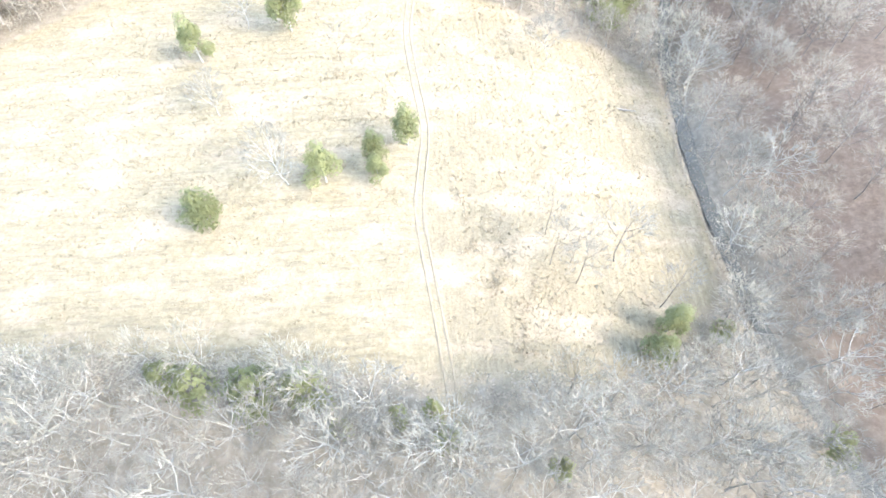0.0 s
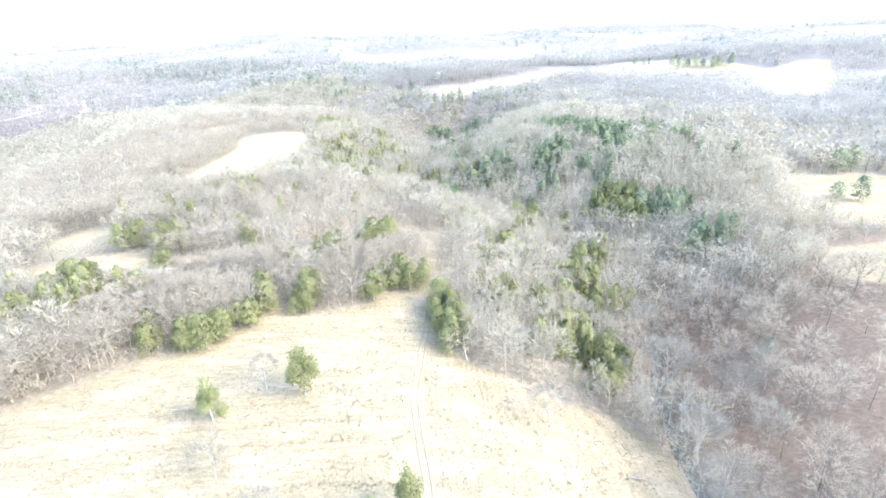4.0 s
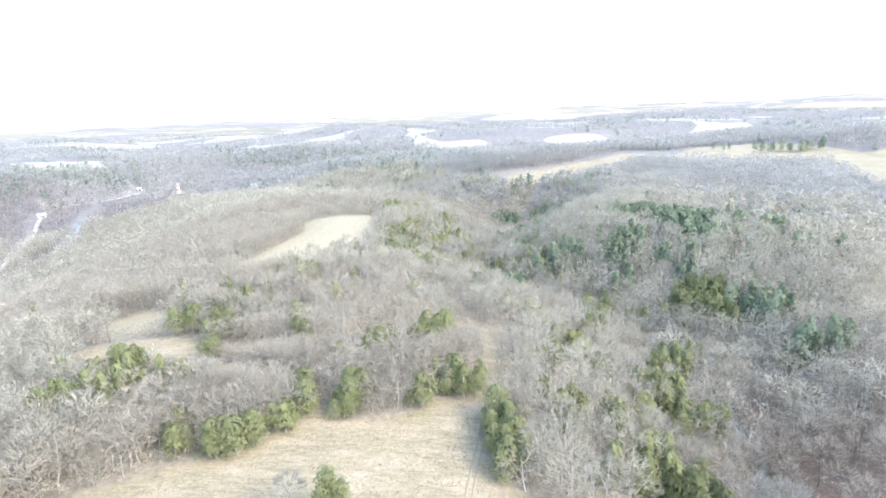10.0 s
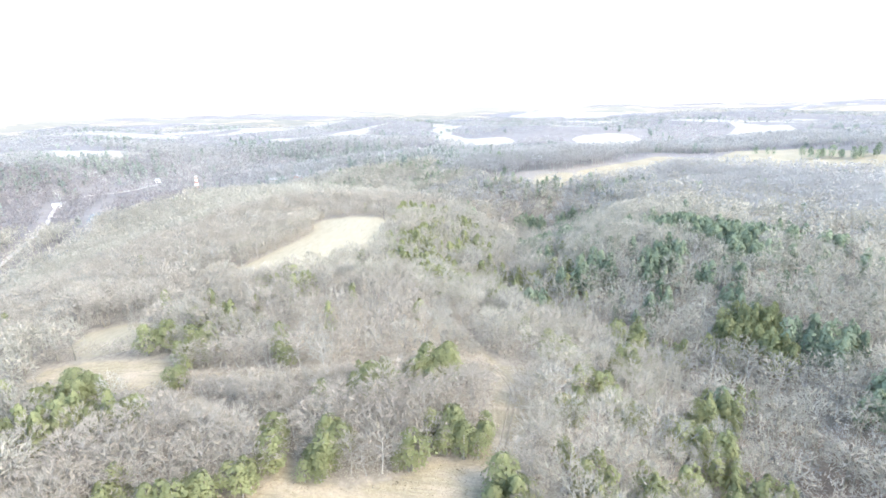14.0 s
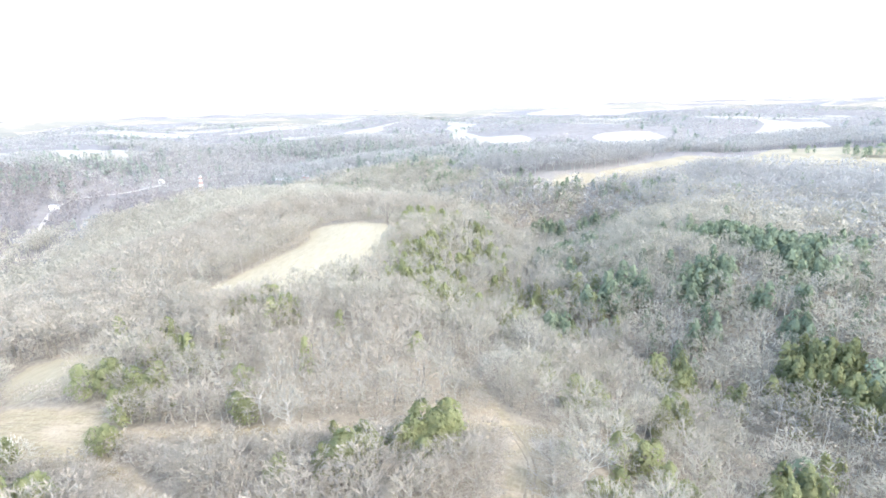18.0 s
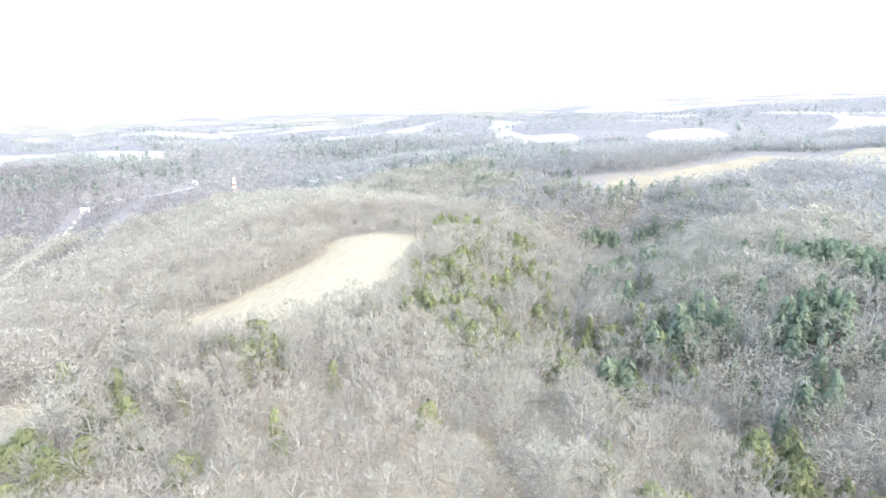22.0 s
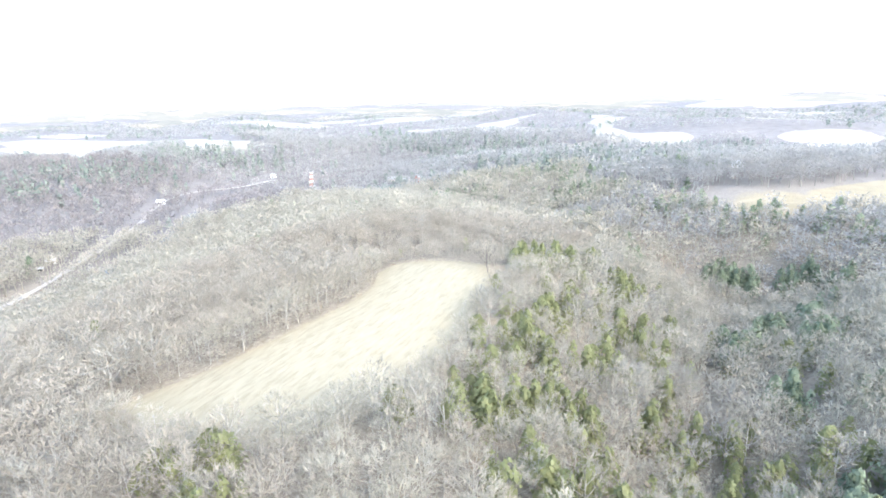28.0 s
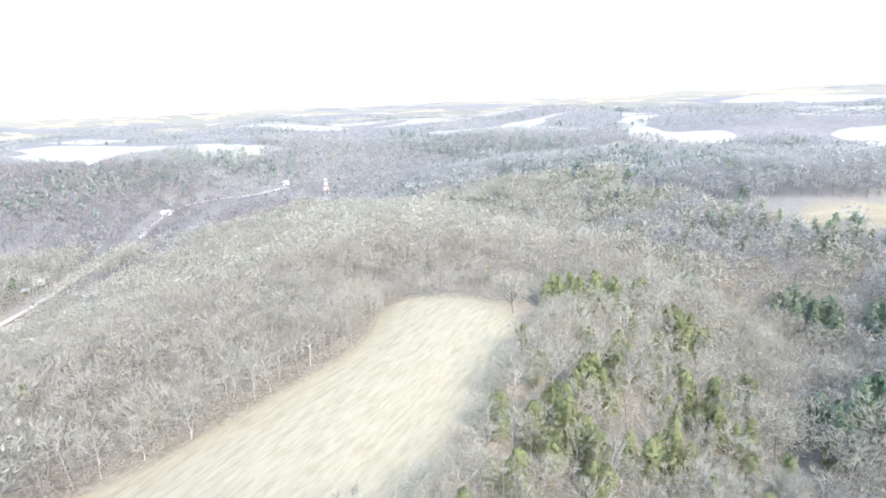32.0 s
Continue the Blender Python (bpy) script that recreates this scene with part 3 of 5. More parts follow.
    l.new(b.outputs[0], shade.inputs["Normal"])
    return ob


build_ground()


def ribbon(name, line, wide, mat, lift, parent=None, shift=0.0, step=2.0, wobble=0.0):
    """A strip laid on the ground along a broken line."""
    rng = random.Random(len(name) + int(shift * 10))
    pts = [Vector(p) for p in line]
    way = []
    for a, b in zip(pts[:-1], pts[1:]):
        k = max(1, int((b - a).length / step))
        way += [a.lerp(b, i / k) for i in range(k)]
    way.append(pts[-1])
    for _ in range(4):
        way = [way[0]] + [(a + b * 2 + c) / 4 for a, b, c in zip(way, way[1:], way[2:])] + [way[-1]]
    vs, ts = [], []
    for i, p in enumerate(way):
        d = (way[min(i + 1, len(way) - 1)] - way[max(i - 1, 0)]).normalized()
        side = Vector((-d.y, d.x))
        w = wide * (1 + wobble * rng.uniform(-1, 1))
        for e in (-1, -0.33, 0.33, 1):
            q = p + side * (shift + e * w / 2)
            vs.append((q.x, q.y, float(gz(q.x, q.y)) + lift - (0.1 if abs(e) == 1 else 0)))
    for i in range(len(way) - 1):
        for e in range(3):
            a = i * 4 + e
            ts.append((a, a + 1, a + 5, a + 4))
    ob = new(name, mesh_of(name, vs, ts, mat))
    if parent:
        ob.parent = parent
    return ob


track = tagged(new("farm_track"), "two worn wheel ruts across the dry hayfield", "track", kind="structure")
for gap in (-0.72, 0.72):
    ribbon("wheel_rut", LANES[0], 0.5, SOIL, 0.13, track, gap, wobble=0.4)
tagged(ribbon("river", RIVER[2:], 10, WATER, -0.3, step=8), "shallow grey-blue river in the wooded valley", "river", kind="structure")

# ---- woods: where trees stand ----
AXIS = [(0, 0), (-28, 225), (-80, 320)]


def jitter(x0, x1, y0, y1, step, seed):
    rng = np.random.default_rng(seed)
    X, Y = np.meshgrid(np.arange(x0, x1, step), np.arange(y0, y1, step * 0.9))
    X = X + (np.arange(X.shape[0]) % 2)[:, None] * step / 2
    X, Y = X + rng.uniform(-0.42, 0.42, X.shape) * step, Y + rng.uniform(-0.42, 0.42, Y.shape) * step
    return X.ravel(), Y.ravel(), rng


def wedge(x, y, half):
    """The land ahead, seen from behind the first field."""
    q = np.arctan2(x + 0.16 * (y + 90), y + 90)
    return np.abs(q) < radians(half)


# cedars, stand by stand: centre and radius
STRIP_CEDARS = [(-68, 120, 2.7), (-63, 124, 5.9), (3, 124, 3.6), (-78, 125, 3.5), (4, 130, 3.0), (-54, 134, 2.5), (-119, 135, 5.1), (2, 138, 4.3), (-50, 139, 2.5), (-40, 141, 4.0), (-20, 142, 2.6), (-109, 143, 5.9), (-53, 148, 2.5), (-103, 148, 3.4), (-38, 148, 2.5), (-95, 151, 3.3),
                (-14, 154, 2.8), (-8, 154, 4.8), (-3, 158, 2.5), (-120, 160, 7.5), (-37, 171, 4.7), (-94, 171, 2.5), (-31, 175, 2.5), (-21, 178, 4.8), (-15, 184, 3.3), (-101, 193, 3.5), (-113, 195, 2.6)]
SOUTH_CEDARS = [(15, 7, 2.8), (57, 13, 2.9), (0, 14, 2.0), (-15, 16, 2.0), (-7, 17, 2.5), (-2, 18, 2.0), (-19, 20, 2.7), (-27, 21, 2.0), (-35, 22, 2.0), (46, 31, 1.5)]
VALLEY_CEDARS = [(45, 119, 4.3), (29, 129, 2.9), (51, 129, 3.8), (44, 129, 3.7), (35, 129, 2.9), (41, 135, 4.6), (20, 147, 3.9), (32, 150, 2.8), (53, 153, 2.6), (61, 161, 4.0), (46, 174, 4.1), (55, 175, 4.2), (33, 180, 4.1), (45, 183, 2.8), (25, 189, 2.7), (54, 191, 3.0), (61, 196, 4.7),
                 (14, 215, 2.5), (91, 232, 4.8), (61, 240, 2.5), (48, 241, 4.7), (84, 245, 5.0), (41, 245, 3.2), (37, 217, 4.5), (92, 249, 5.1), (83, 252, 6.1), (42, 252, 6.9)]
WEST_CEDARS = [(-66, 182, 2.9), (-97, 182, 4.1), (-117, 189, 3.0), (-113, 195, 3.0), (-96, 207, 3.6), (-115, 209, 3.3), (-107, 211, 2.5), (-114, 214, 3.3), (-93, 216, 2.5), (-84, 241, 5.1), (-98, 243, 2.5), (-104, 246, 4.4), (-97, 251, 3.6)]
OLIVE_CEDARS = [(-8, 276, 2.8), (-35, 278, 2.5), (-22, 284, 2.5), (-29, 286, 2.5), (-54, 295, 2.5), (-6, 296, 3.9), (-58, 301, 2.5), (-51, 309, 4.2), (-40, 311, 3.7), (-43, 315, 4.3), (-36, 315, 3.4), (-22, 324, 2.7), (-58, 335, 3.6), (-53, 337, 3.6), (-62, 344, 3.7), (-42, 344, 3.0), (-62, 363, 4.1),
                (-30, 371, 2.6), (-59, 378, 4.4), (-29, 387, 3.7), (-21, 403, 3.0), (-41, 409, 3.1), (-84, 413, 4.2), (-76, 420, 4.3), (-41, 430, 6.7), (-70, 432, 5.6), (-61, 449, 4.8)]
EAST_CEDARS = [(112, 198, 6.1), (62, 201, 2.9), (104, 201, 6.1), (109, 228, 6.8), (102, 236, 6.9), (85, 267, 5.6), (61, 280, 4.7), (9, 281, 4.4), (95, 283, 4.0), (28, 288, 2.9), (83, 289, 4.0), (9, 289, 4.8), (64, 298, 4.1), (24, 308, 4.2), (45, 309, 3.4), (10, 312, 2.5), (31, 312, 3.4), (22, 317, 3.5)]
EAST_HILL_CEDARS = [(105, 306, 7.5), (63, 308, 6.1), (71, 309, 7.0), (43, 315, 5.3), (145, 317, 6.2), (35, 317, 6.4), (72, 317, 5.5), (106, 320, 8.1), (107, 329, 9.5), (121, 334, 12.0), (94, 336, 7.2), (102, 336, 9.7), (135, 342, 5.9), (100, 345, 13.0), (15, 357, 5.0), (81, 361, 11.0), (94, 361, 10.5),
                    (2, 387, 3.8), (77, 388, 3.5), (-3, 401, 5.1), (4, 401, 6.1), (26, 403, 5.2), (15, 419, 6.6), (29, 434, 7.0), (38, 451, 3.8), (51, 489, 4.9), (-45, 490, 4.2), (34, 501, 7.4), (13, 503, 6.8), (0, 508, 8.6)]


def cedar_places():
    """Where the cedars of the stands grow, in five lots: hayfield strip, olive hill, hollow, east hill, the rest."""
    rng = np.random.default_rng(61)
    lots = []
    for stands, close in ((STRIP_CEDARS, 1.4), (OLIVE_CEDARS, 1.75), (VALLEY_CEDARS, 1.6), (EAST_CEDARS + EAST_HILL_CEDARS, 2.25), (WEST_CEDARS + SOUTH_CEDARS, 2.4)):
        px, py = [], []
        for cx, cy, r in stands:
            r *= 1.12
            k = max(1, int((r / close) ** 2 + 0.5))
            d, q = r * np.sqrt(rng.random(k)), rng.random(k) * 6.283 if k > 1 else np.zeros(1)
            px.append(cx + (d if k > 1 else 0) * np.cos(q))
            py.append(cy + (d if k > 1 else 0) * np.sin(q))
        px, py = np.concatenate(px), np.concatenate(py)
        ok = keep_woods(px, py, -1.6)
        lots.append((px[ok], py[ok]))
    return lots


FAR_MASSES = [(-300, 985, 70), (-235, 950, 60), (-150, 735, 55), (-200, 740, 60), (-125, 800, 45), (-87, 810, 45), (-40, 1045, 45), (20, 1045, 40), (-97, 722, 40), (-27, 728, 40), (-100, 640, 36), (-39, 589, 22), (-14, 592, 30), (20, 570, 30), (48, 566, 26), (-320, 708, 32), (-214, 621, 30), (-640, 555, 60),
              (-607, 610, 55), (-630, 695, 50), (-560, 700, 45), (-590, 483, 40), (-760, 735, 45), (-496, 1059, 70), (-422, 1026, 60), (-373, 989, 50), (-588, 1111, 60), (94, 546, 30)]


def evergreen_share(x, y):
    share = 0.025 + 0.16 * smooth(85, 20, np.hypot((x - 50) * 0.8, y - 285)) + 0.1 * smooth(65, 15, np.hypot(x - 40, y - 185))
    share = share + 0.24 * smooth(85, 25, np.hypot((x + 44) * 1.5, (y - 350) * 0.7)) + 0.12 * smooth(130, 50, np.hypot(x - 85, y - 330))
    far = np.hypot(x, y - 100)
    share = share + 0.22 * smooth(600, 900, far) * smooth(0.1, 0.9, np.sin(x / 90 + 2) * np.sin(y / 70 + x / 200))
    share = share * (1 - 0.95 * smooth(-8, 8, x - 60) * smooth(180, 140, y))
    west = smooth(-20, -60, x + 95) * smooth(200, 260, y) * smooth(560, 480, y)
    share = share * (1 - 0.8 * west)
    wobble = 0.28 * np.sin(x / 3.7 + 1.3 * np.sin(y / 5)) + 0.28 * np.sin(y / 4.1 + 1.4 * np.sin(x / 6))
    deep = np.zeros(np.shape(x))
    for cx, cy, r in FAR_MASSES:
        deep = np.maximum(deep, 0.85 * smooth(1.2, 0.4, np.hypot(x - cx, y - cy) / r + wobble))
    return np.clip(share + 0.8 * deep, 0, 0.9)


def apart_from(x, y, px, py, gap):
    """Which places keep their distance from all of the others."""
    ok = np.ones(len(x), bool)
    for ax, ay in zip(px, py):
        ok &= (np.abs(x - ax) > gap) | (np.abs(y - ay) > gap)
    return ok


def keep_woods(x, y, margin):
    return (line_far(ROAD, x, y) > 6.5) & (open_far(x, y) < -margin) & (water_far(x, y) < -3) & (line_far(CREEK, x, y) > 1.3) & (np.hypot(x + 93, y - 396) > 9) & (np.hypot((x + 86) * 1.3, y - 382) > 9)


bare_near = [bare_tree(s, 8, 3, 9, 0.0096, 110, 1.06, thick=1.0) for s in range(9)]
bare_fine = [bare_tree(130 + s, 9, 4, 9, 0.0052, 130, 1.06, thick=0.85) for s in range(6)]
bare_mid = [dome_tree(20 + s, 9, 180, 0.0195, 1.1) for s in range(7)]
bare_low = [dome_tree(30 + s, 3, 78, 0.046, 1.1) for s in range(5)]
bare_far = [dome_tree(40 + s, 0, 29, 0.087, 1.08) for s in range(4)]
bare_last = [dome_tree(60 + s, 0, 11, 0.16, 1.25) for s in range(3)]
cedar_near = [evergreen(s, 560, 0.047, 0.2, 0.04 + 0.06 * s) for s in range(6)]
cedar_soft = [evergreen(10 + s, 300, 0.066, 0.12, 0.08 + 0.08 * s) for s in range(6)]
cedar_mid = [evergreen(20 + s, 130, 0.105) for s in range(4)]
cedar_far = [evergreen(40 + s, 30, 0.21) for s in range(3)]


def joined(name, templates, which, x, y, seed, high, wide_by, mat, label, category="woodland", lift=0.0):
    rng, k = np.random.default_rng(seed), len(x)
    if not k:
        return None
    tone = np.clip(0.5 + 0.25 * np.sin(x / 31 + 1.7 * np.sin(y / 43)) + rng.uniform(-0.42, 0.42, k), 0, 0.99)
    v, t, tn = scatter([tp[which] for tp in templates], x, y, gz(x, y) + lift, high, high * wide_by, rng.random(k) * 6.283, rng.integers(0, len(templates), k), tone)
    return tagged(new(name, mesh_of(name, v, t, mat, tn)), label, category, kind="stuff")


def tree_thing(name, meshes, x, y, high, wide, rng, label, category, group):
    ob = tagged(new(name), label, category, group)
    ob.location = (x, y, float(gz(x, y)))
    ob.rotation_euler = (0, 0, rng.random() * 6.283)
    ob.scale = (wide, wide, high)
    for nm, me in zip(("trunk", "crown"), meshes):
        part(nm, me, ob)
    return ob


cedar_full = [lumpy_cedar(70 + s, 6 + s % 2 * 3, 2300, 0.030) for s in range(4)]
FULL_CEDARS = [(mesh_of("trunk", *a, PALE), mesh_of("crown", *b, CEDAR)) for a, b in cedar_full]
bare_full = [bare_tree(110 + s, 12, 6, 18, 0.0036, 420, 1.12, 0.22, 0.8) for s in range(4)]
big_trees = [bare_tree(150 + s, 11, 5, 12, 0.0062, 180, 1.1, 0.24, 1.5) for s in range(3)]
BIG_TREES = [(mesh_of("trunk", *a, PALE), mesh_of("crown", *b, PALE_TWIG)) for a, b in big_trees]
FULL_TREES = [(mesh_of("trunk", *a, PALE), mesh_of("crown", *b, PALE_TWIG)) for a, b in bare_full]
DARK_LIMBED = (mesh_of("trunk", *big_trees[1][0], DARK_BARK), mesh_of("crown", *big_trees[1][1], BARK))
BARE_MESHES = [(mesh_of("trunk", *a, BARK), mesh_of("crown", *b, TWIG)) for a, b in bare_near]
ROSE_MESHES = [(mesh_of("trunk", *a, BARK), mesh_of("crown", *b, ROSE_TWIG)) for a, b in bare_near]
PALE_MESHES = [(mesh_of("trunk", *a, PALE), mesh_of("crown", *b, PALE_TWIG)) for a, b in bare_near[:4]]
CEDAR_MESHES = [(mesh_of("trunk", *a, BARK), mesh_of("crown", *b, CEDAR)) for a, b in cedar_near]
DARK_MESHES = [(mesh_of("trunk", *a, BARK), mesh_of("crown", *b, DARK_CEDAR)) for a, b in cedar_near[:3]]


def height_cut(x, y):
    """How far trees are cut down, to fit the camera's view, behind the long meadow and before the east pastures."""
    north = smooth(380, 394, y) * smooth(475, 410, y) * smooth(-185, -160, x) * smooth(-75, -85, x)
    east = smooth(105, 120, x) * smooth(100, 112, y) * smooth(150, 138, y) + smooth(120, 135, x) * smooth(168, 176, y) * smooth(206, 186, y)
    return 0.5 * np.clip(north + east, 0, 1)


def band(box, step, seed, near, far, half, margin):
    x, y, rng = jitter(*box, step, seed)
    d = line_far(AXIS, x, y)
    ok = (d >= near) & (d < far) & wedge(x, y, half)
    x, y = x[ok], y[ok]
    ok = keep_woods(x, y, margin)
    x, y = x[ok], y[ok]
    return x, y, rng.random(len(x)) < evergreen_share(x, y), rng


def woods():
    lots = cedar_places()
    all_x, all_y = np.concatenate([a for a, _ in lots[:4]]), np.concatenate([b for _, b in lots[:4]])
    # close woods along the flight line
    x, y, ever, rng = band((-190, 150, -30, 430), 5.5, 5, 0, 85, 62, 0.8)
    ok = ((x < 64) | (y > 135) | (rng.random(len(x)) < 0.5)) & apart_from(x, y, all_x, all_y, 1.9)
    x, y, ever = x[ok], y[ok], ever[ok]
    tx, ty, _ = jitter(-132, 8, 98, 186, 4.7, 57)
    ok = keep_woods(tx, ty, 0.6) & apart_from(tx, ty, all_x, all_y, 1.8) & apart_from(tx, ty, x[(x < 12) & (y < 190)], y[(x < 12) & (y < 190)], 1.6)
    x, y, ever = np.concatenate([x, tx[ok]]), np.concatenate([y, ty[ok]]), np.concatenate([ever, np.zeros(ok.sum(), bool)])
    sx, sy = np.concatenate([lots[k][0] for k in (0, 1, 2, 4)]), np.concatenate([lots[k][1] for k in (0, 1, 2, 4)])
    x, y, ever = np.concatenate([x, sx]), np.concatenate([y, sy]), np.concatenate([ever, np.ones(len(sx), bool)])
    high = rng.uniform(11, 16, len(x)) * np.where(rng.random(len(x)) < 0.2, 0.7, 1)
    wide = rng.uniform(0.8, 1.2, len(x))
    young = (x < 8) & (x > -135) & (y > 95) & (y < 188)
    spur = inside_far(SPUR, x, y) > 0
    # trees on the camera's side of open ground, lowered to keep it in view
    view_side = (x < 10) & (y > 150) & (y < 222) & (np.max([open_far(x, y + 4), open_far(x + 1, y + 8), open_far(x + 1, y + 12)], axis=0) > 0)
    high, wide = high * np.where(young, 0.85, np.where(spur, 0.9, 1.0)), wide * np.where(young, 1.3, 1.0)
    high, wide = high * np.where(view_side & ~ever, 0.52, 1.0), wide * np.where(view_side & ~ever, 1.4, 1.0)
    high, wide = high * (1 - height_cut(x, y)), wide * (1 + 1.2 * height_cut(x, y))
    # the trees beside the open land stand as things of their own
    score = np.where(y > 20, -open_far(x, y) + 0.05 * line_far(AXIS, x, y), 1e3)
    one = np.zeros(len(x), bool)
    bare_idx, ever_idx = np.nonzero(~ever)[0], np.nonzero(ever)[0]
    one[bare_idx[np.argsort(score[bare_idx])[:250]]] = True
    one[ever_idx[np.argsort(score[ever_idx])[:290]]] = True
    for i in np.nonzero(one)[0]:
        if ever[i]:
            h = rng.uniform(5.5, 11) if y[i] < 200 else rng.uniform(8, 12.5)
            tree_thing("cedar_tree", CEDAR_MESHES[rng.integers(len(CEDAR_MESHES))], x[i], y[i], h, h * rng.uniform(0.8, 1.2), rng, "dense olive-green cedar at the edge of the woods", "evergreen tree", "cedars along the wood edge")
        else:
            pale = rng.random() < 0.08 and not young[i]
            some = PALE_MESHES if pale else (ROSE_MESHES if young[i] else BARE_MESHES)
            tree_thing("bare_tree", some[rng.integers(len(some))], x[i], y[i], high[i] * 0.92, high[i] * wide[i] * 0.92, rng, "pale-barked leafless tree standing at the wood edge" if pale else "leafless grey-brown tree standing at the wood edge", "bare tree", "leafless trees along the wood edge")
    pale = ~ever & ~one & ~young & (rng.random(len(x)) < 0.10 + 0.25 * smooth(30, 22, y) + 0.5 * smooth(9, 4, line_far(CREEK, x, y)))
    b = ~ever & ~one & ~pale
    rosy = b & (x > 60) & (y < 150) & (y > 5)
    b &= ~rosy
    for which, mat, nm in ((0, DARK_BARK, "creek_bottom_trunks"), (1, ROSE_TWIG, "creek_bottom_crowns")):
        joined(nm, bare_fine, which, x[rosy], y[rosy], 12, high[rosy] * 0.95, wide[rosy], mat, "dark stems of leafless trees on the leaf-strewn slope" if which == 0 else "thin rose-grey crowns on the leaf-strewn slope")
    south = b & (y < 40)
    b &= ~south
    for which, mat, nm in ((0, PALE, "south_wood_trunks"), (1, PALE_TWIG, "south_wood_crowns")):
        joined(nm, bare_fine, which, x[south], y[south], 13, high[south], wide[south], mat, "whitish limbs of leafless woods south of the hayfield" if which == 0 else "fine pale twigs of leafless woods south of the hayfield")
    west = b & (((x < -85 + 14 * np.sin(y / 17)) & (y > 205)) | young | spur | (rng.random(len(x)) < 0.2))
    b &= ~west
    for which, mat, nm in ((0, BARK, "west_woodland_trunks"), (1, ROSE_TWIG, "west_woodland_crowns")):
        joined(nm, bare_near, which, x[west], y[west], 15, high[west], wide[west], mat, "trunks of leafless young woods and the west hill" if which == 0 else "warm rose-grey crowns of young woods and the west hill")
    for which, mat, nm in ((0, BARK, "woodland_trunks"), (1, TWIG, "woodland_crowns")):
        joined(nm, bare_near, which, x[b], y[b], 9, high[b], wide[b], mat, "trunks and limbs of leafless grey winter woods" if which == 0 else "fine grey-brown twigs of leafless winter woods")
    for which, mat, nm in ((0, PALE, "pale_woodland_trunks"), (1, PALE_TWIG, "pale_woodland_crowns")):
        joined(nm, bare_near, which, x[pale], y[pale], 10, high[pale] * 1.08, wide[pale], mat, "whitish leafless trees scattered through the woods")
    e = ever & ~one
    hc = rng.uniform(9.5, 14, e.sum()) * np.where(y[e] < 30, 0.6, 1.0)
    joined("cedar_woodland", cedar_soft, 1, x[e], y[e], 14, hc, rng.uniform(0.6, 0.85, e.sum()), CEDAR, "olive-green cedars among leafless woods")
    joined("hill_evergreens", cedar_soft, 1, *lots[3], 17, rng.uniform(10, 15, len(lots[3][0])), rng.uniform(0.65, 0.9, len(lots[3][0])), DARK_CEDAR, "deep green evergreens massed on the east hill")
    # woods farther out, in less and less detail
    for box, step, seed, near, far, half, margin, templates, by, nm, where in (
        ((-330, 260, -30, 500), 6.5, 6, 85, 195, 61, 1.5, bare_mid, 1.0, "slope", "on the near slopes"),
        ((-620, 480, 0, 740), 7.6, 16, 195, 400, 60, 2.0, bare_low, 1.25, "hillside", "on the hillsides"),
        ((-1050, 950, 0, 1100), 9.6, 7, 400, 860, 58, 3.0, bare_far, 1.2, "distant", "in the distance"),
    ):
        x, y, ever, rng = band(box, step, seed, near, far, half, margin)
        ok = apart_from(x, y, all_x, all_y, 2.8) & ((x < 64) | (y > 140) | (rng.random(len(x)) < 0.42))
        x, y, ever = x[ok], y[ok], ever[ok]
        high, wide = rng.uniform(11.5, 17.5, len(x)), rng.uniform(0.85, 1.25, len(x)) * by
        high, wide = high * (1 - height_cut(x, y)), wide * (1 + 1.2 * height_cut(x, y))
        b = ~ever | (rng.random(len(x)) < 0.5)
        if far < 210:
            rosy = b & (x > 60) & (y < 160) & (y > -10)
            b &= ~rosy
            for which, mat, kind_of in ((0, DARK_BARK, "trunks"), (1, ROSE_TWIG, "crowns")):
                joined("leaf_floor_" + kind_of, bare_fine, which, x[rosy], y[rosy], seed + 15, high[rosy] * 0.95, wide[rosy] * 0.9, mat, kind_of + " of thin leafless trees over brown leaf litter")
            pale = b & (rng.random(len(x)) < np.where((x > 20) & (y > 150) & (x < 100), 0.15, 0.08))
            b &= ~pale
            for which, mat, kind_of in ((0, PALE, "trunks"), (1, PALE_TWIG, "crowns")):
                joined("pale_" + nm + "_" + kind_of, templates, which, x[pale], y[pale], seed + 30, high[pale] * 1.05, wide[pale], mat, kind_of + " of whitish leafless trees " + where)
        if far < 500:
            west = b & (x < -90 + 25 * np.sin(y / 23)) & (y > 190)
            b &= ~west
            for which, mat, kind_of in ((0, ROSE_TWIG if far < 210 else TWIG, "trunks"), (1, ROSE_TWIG if far < 210 else TWIG, "crowns")):
                joined("west_" + nm + "_" + kind_of, templates, which, x[west], y[west], seed + 40, high[west], wide[west], mat, kind_of + " of rose-grey leafless woods " + where)
        if 210 < far < 500:
            nearer = b & (line_far(AXIS, x, y) < 200 + 130 * rng.random(len(x)) ** 1.5)
            b &= ~nearer
            for which, kind_of in ((0, "trunks"), (1, "crowns")):
                joined("lower_" + nm + "_" + kind_of, templates, which, x[nearer], y[nearer], seed + 20, high[nearer], wide[nearer], TWIG, kind_of + " of grey-brown leafless woods " + where)
        if far > 500:
            dusky = b & (x < -335) & (y < 640)
            b &= ~dusky
            for which, kind_of in ((0, "trunks"), (1, "crowns")):
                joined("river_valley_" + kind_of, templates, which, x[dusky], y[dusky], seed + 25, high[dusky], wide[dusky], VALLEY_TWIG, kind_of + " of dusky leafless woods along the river")
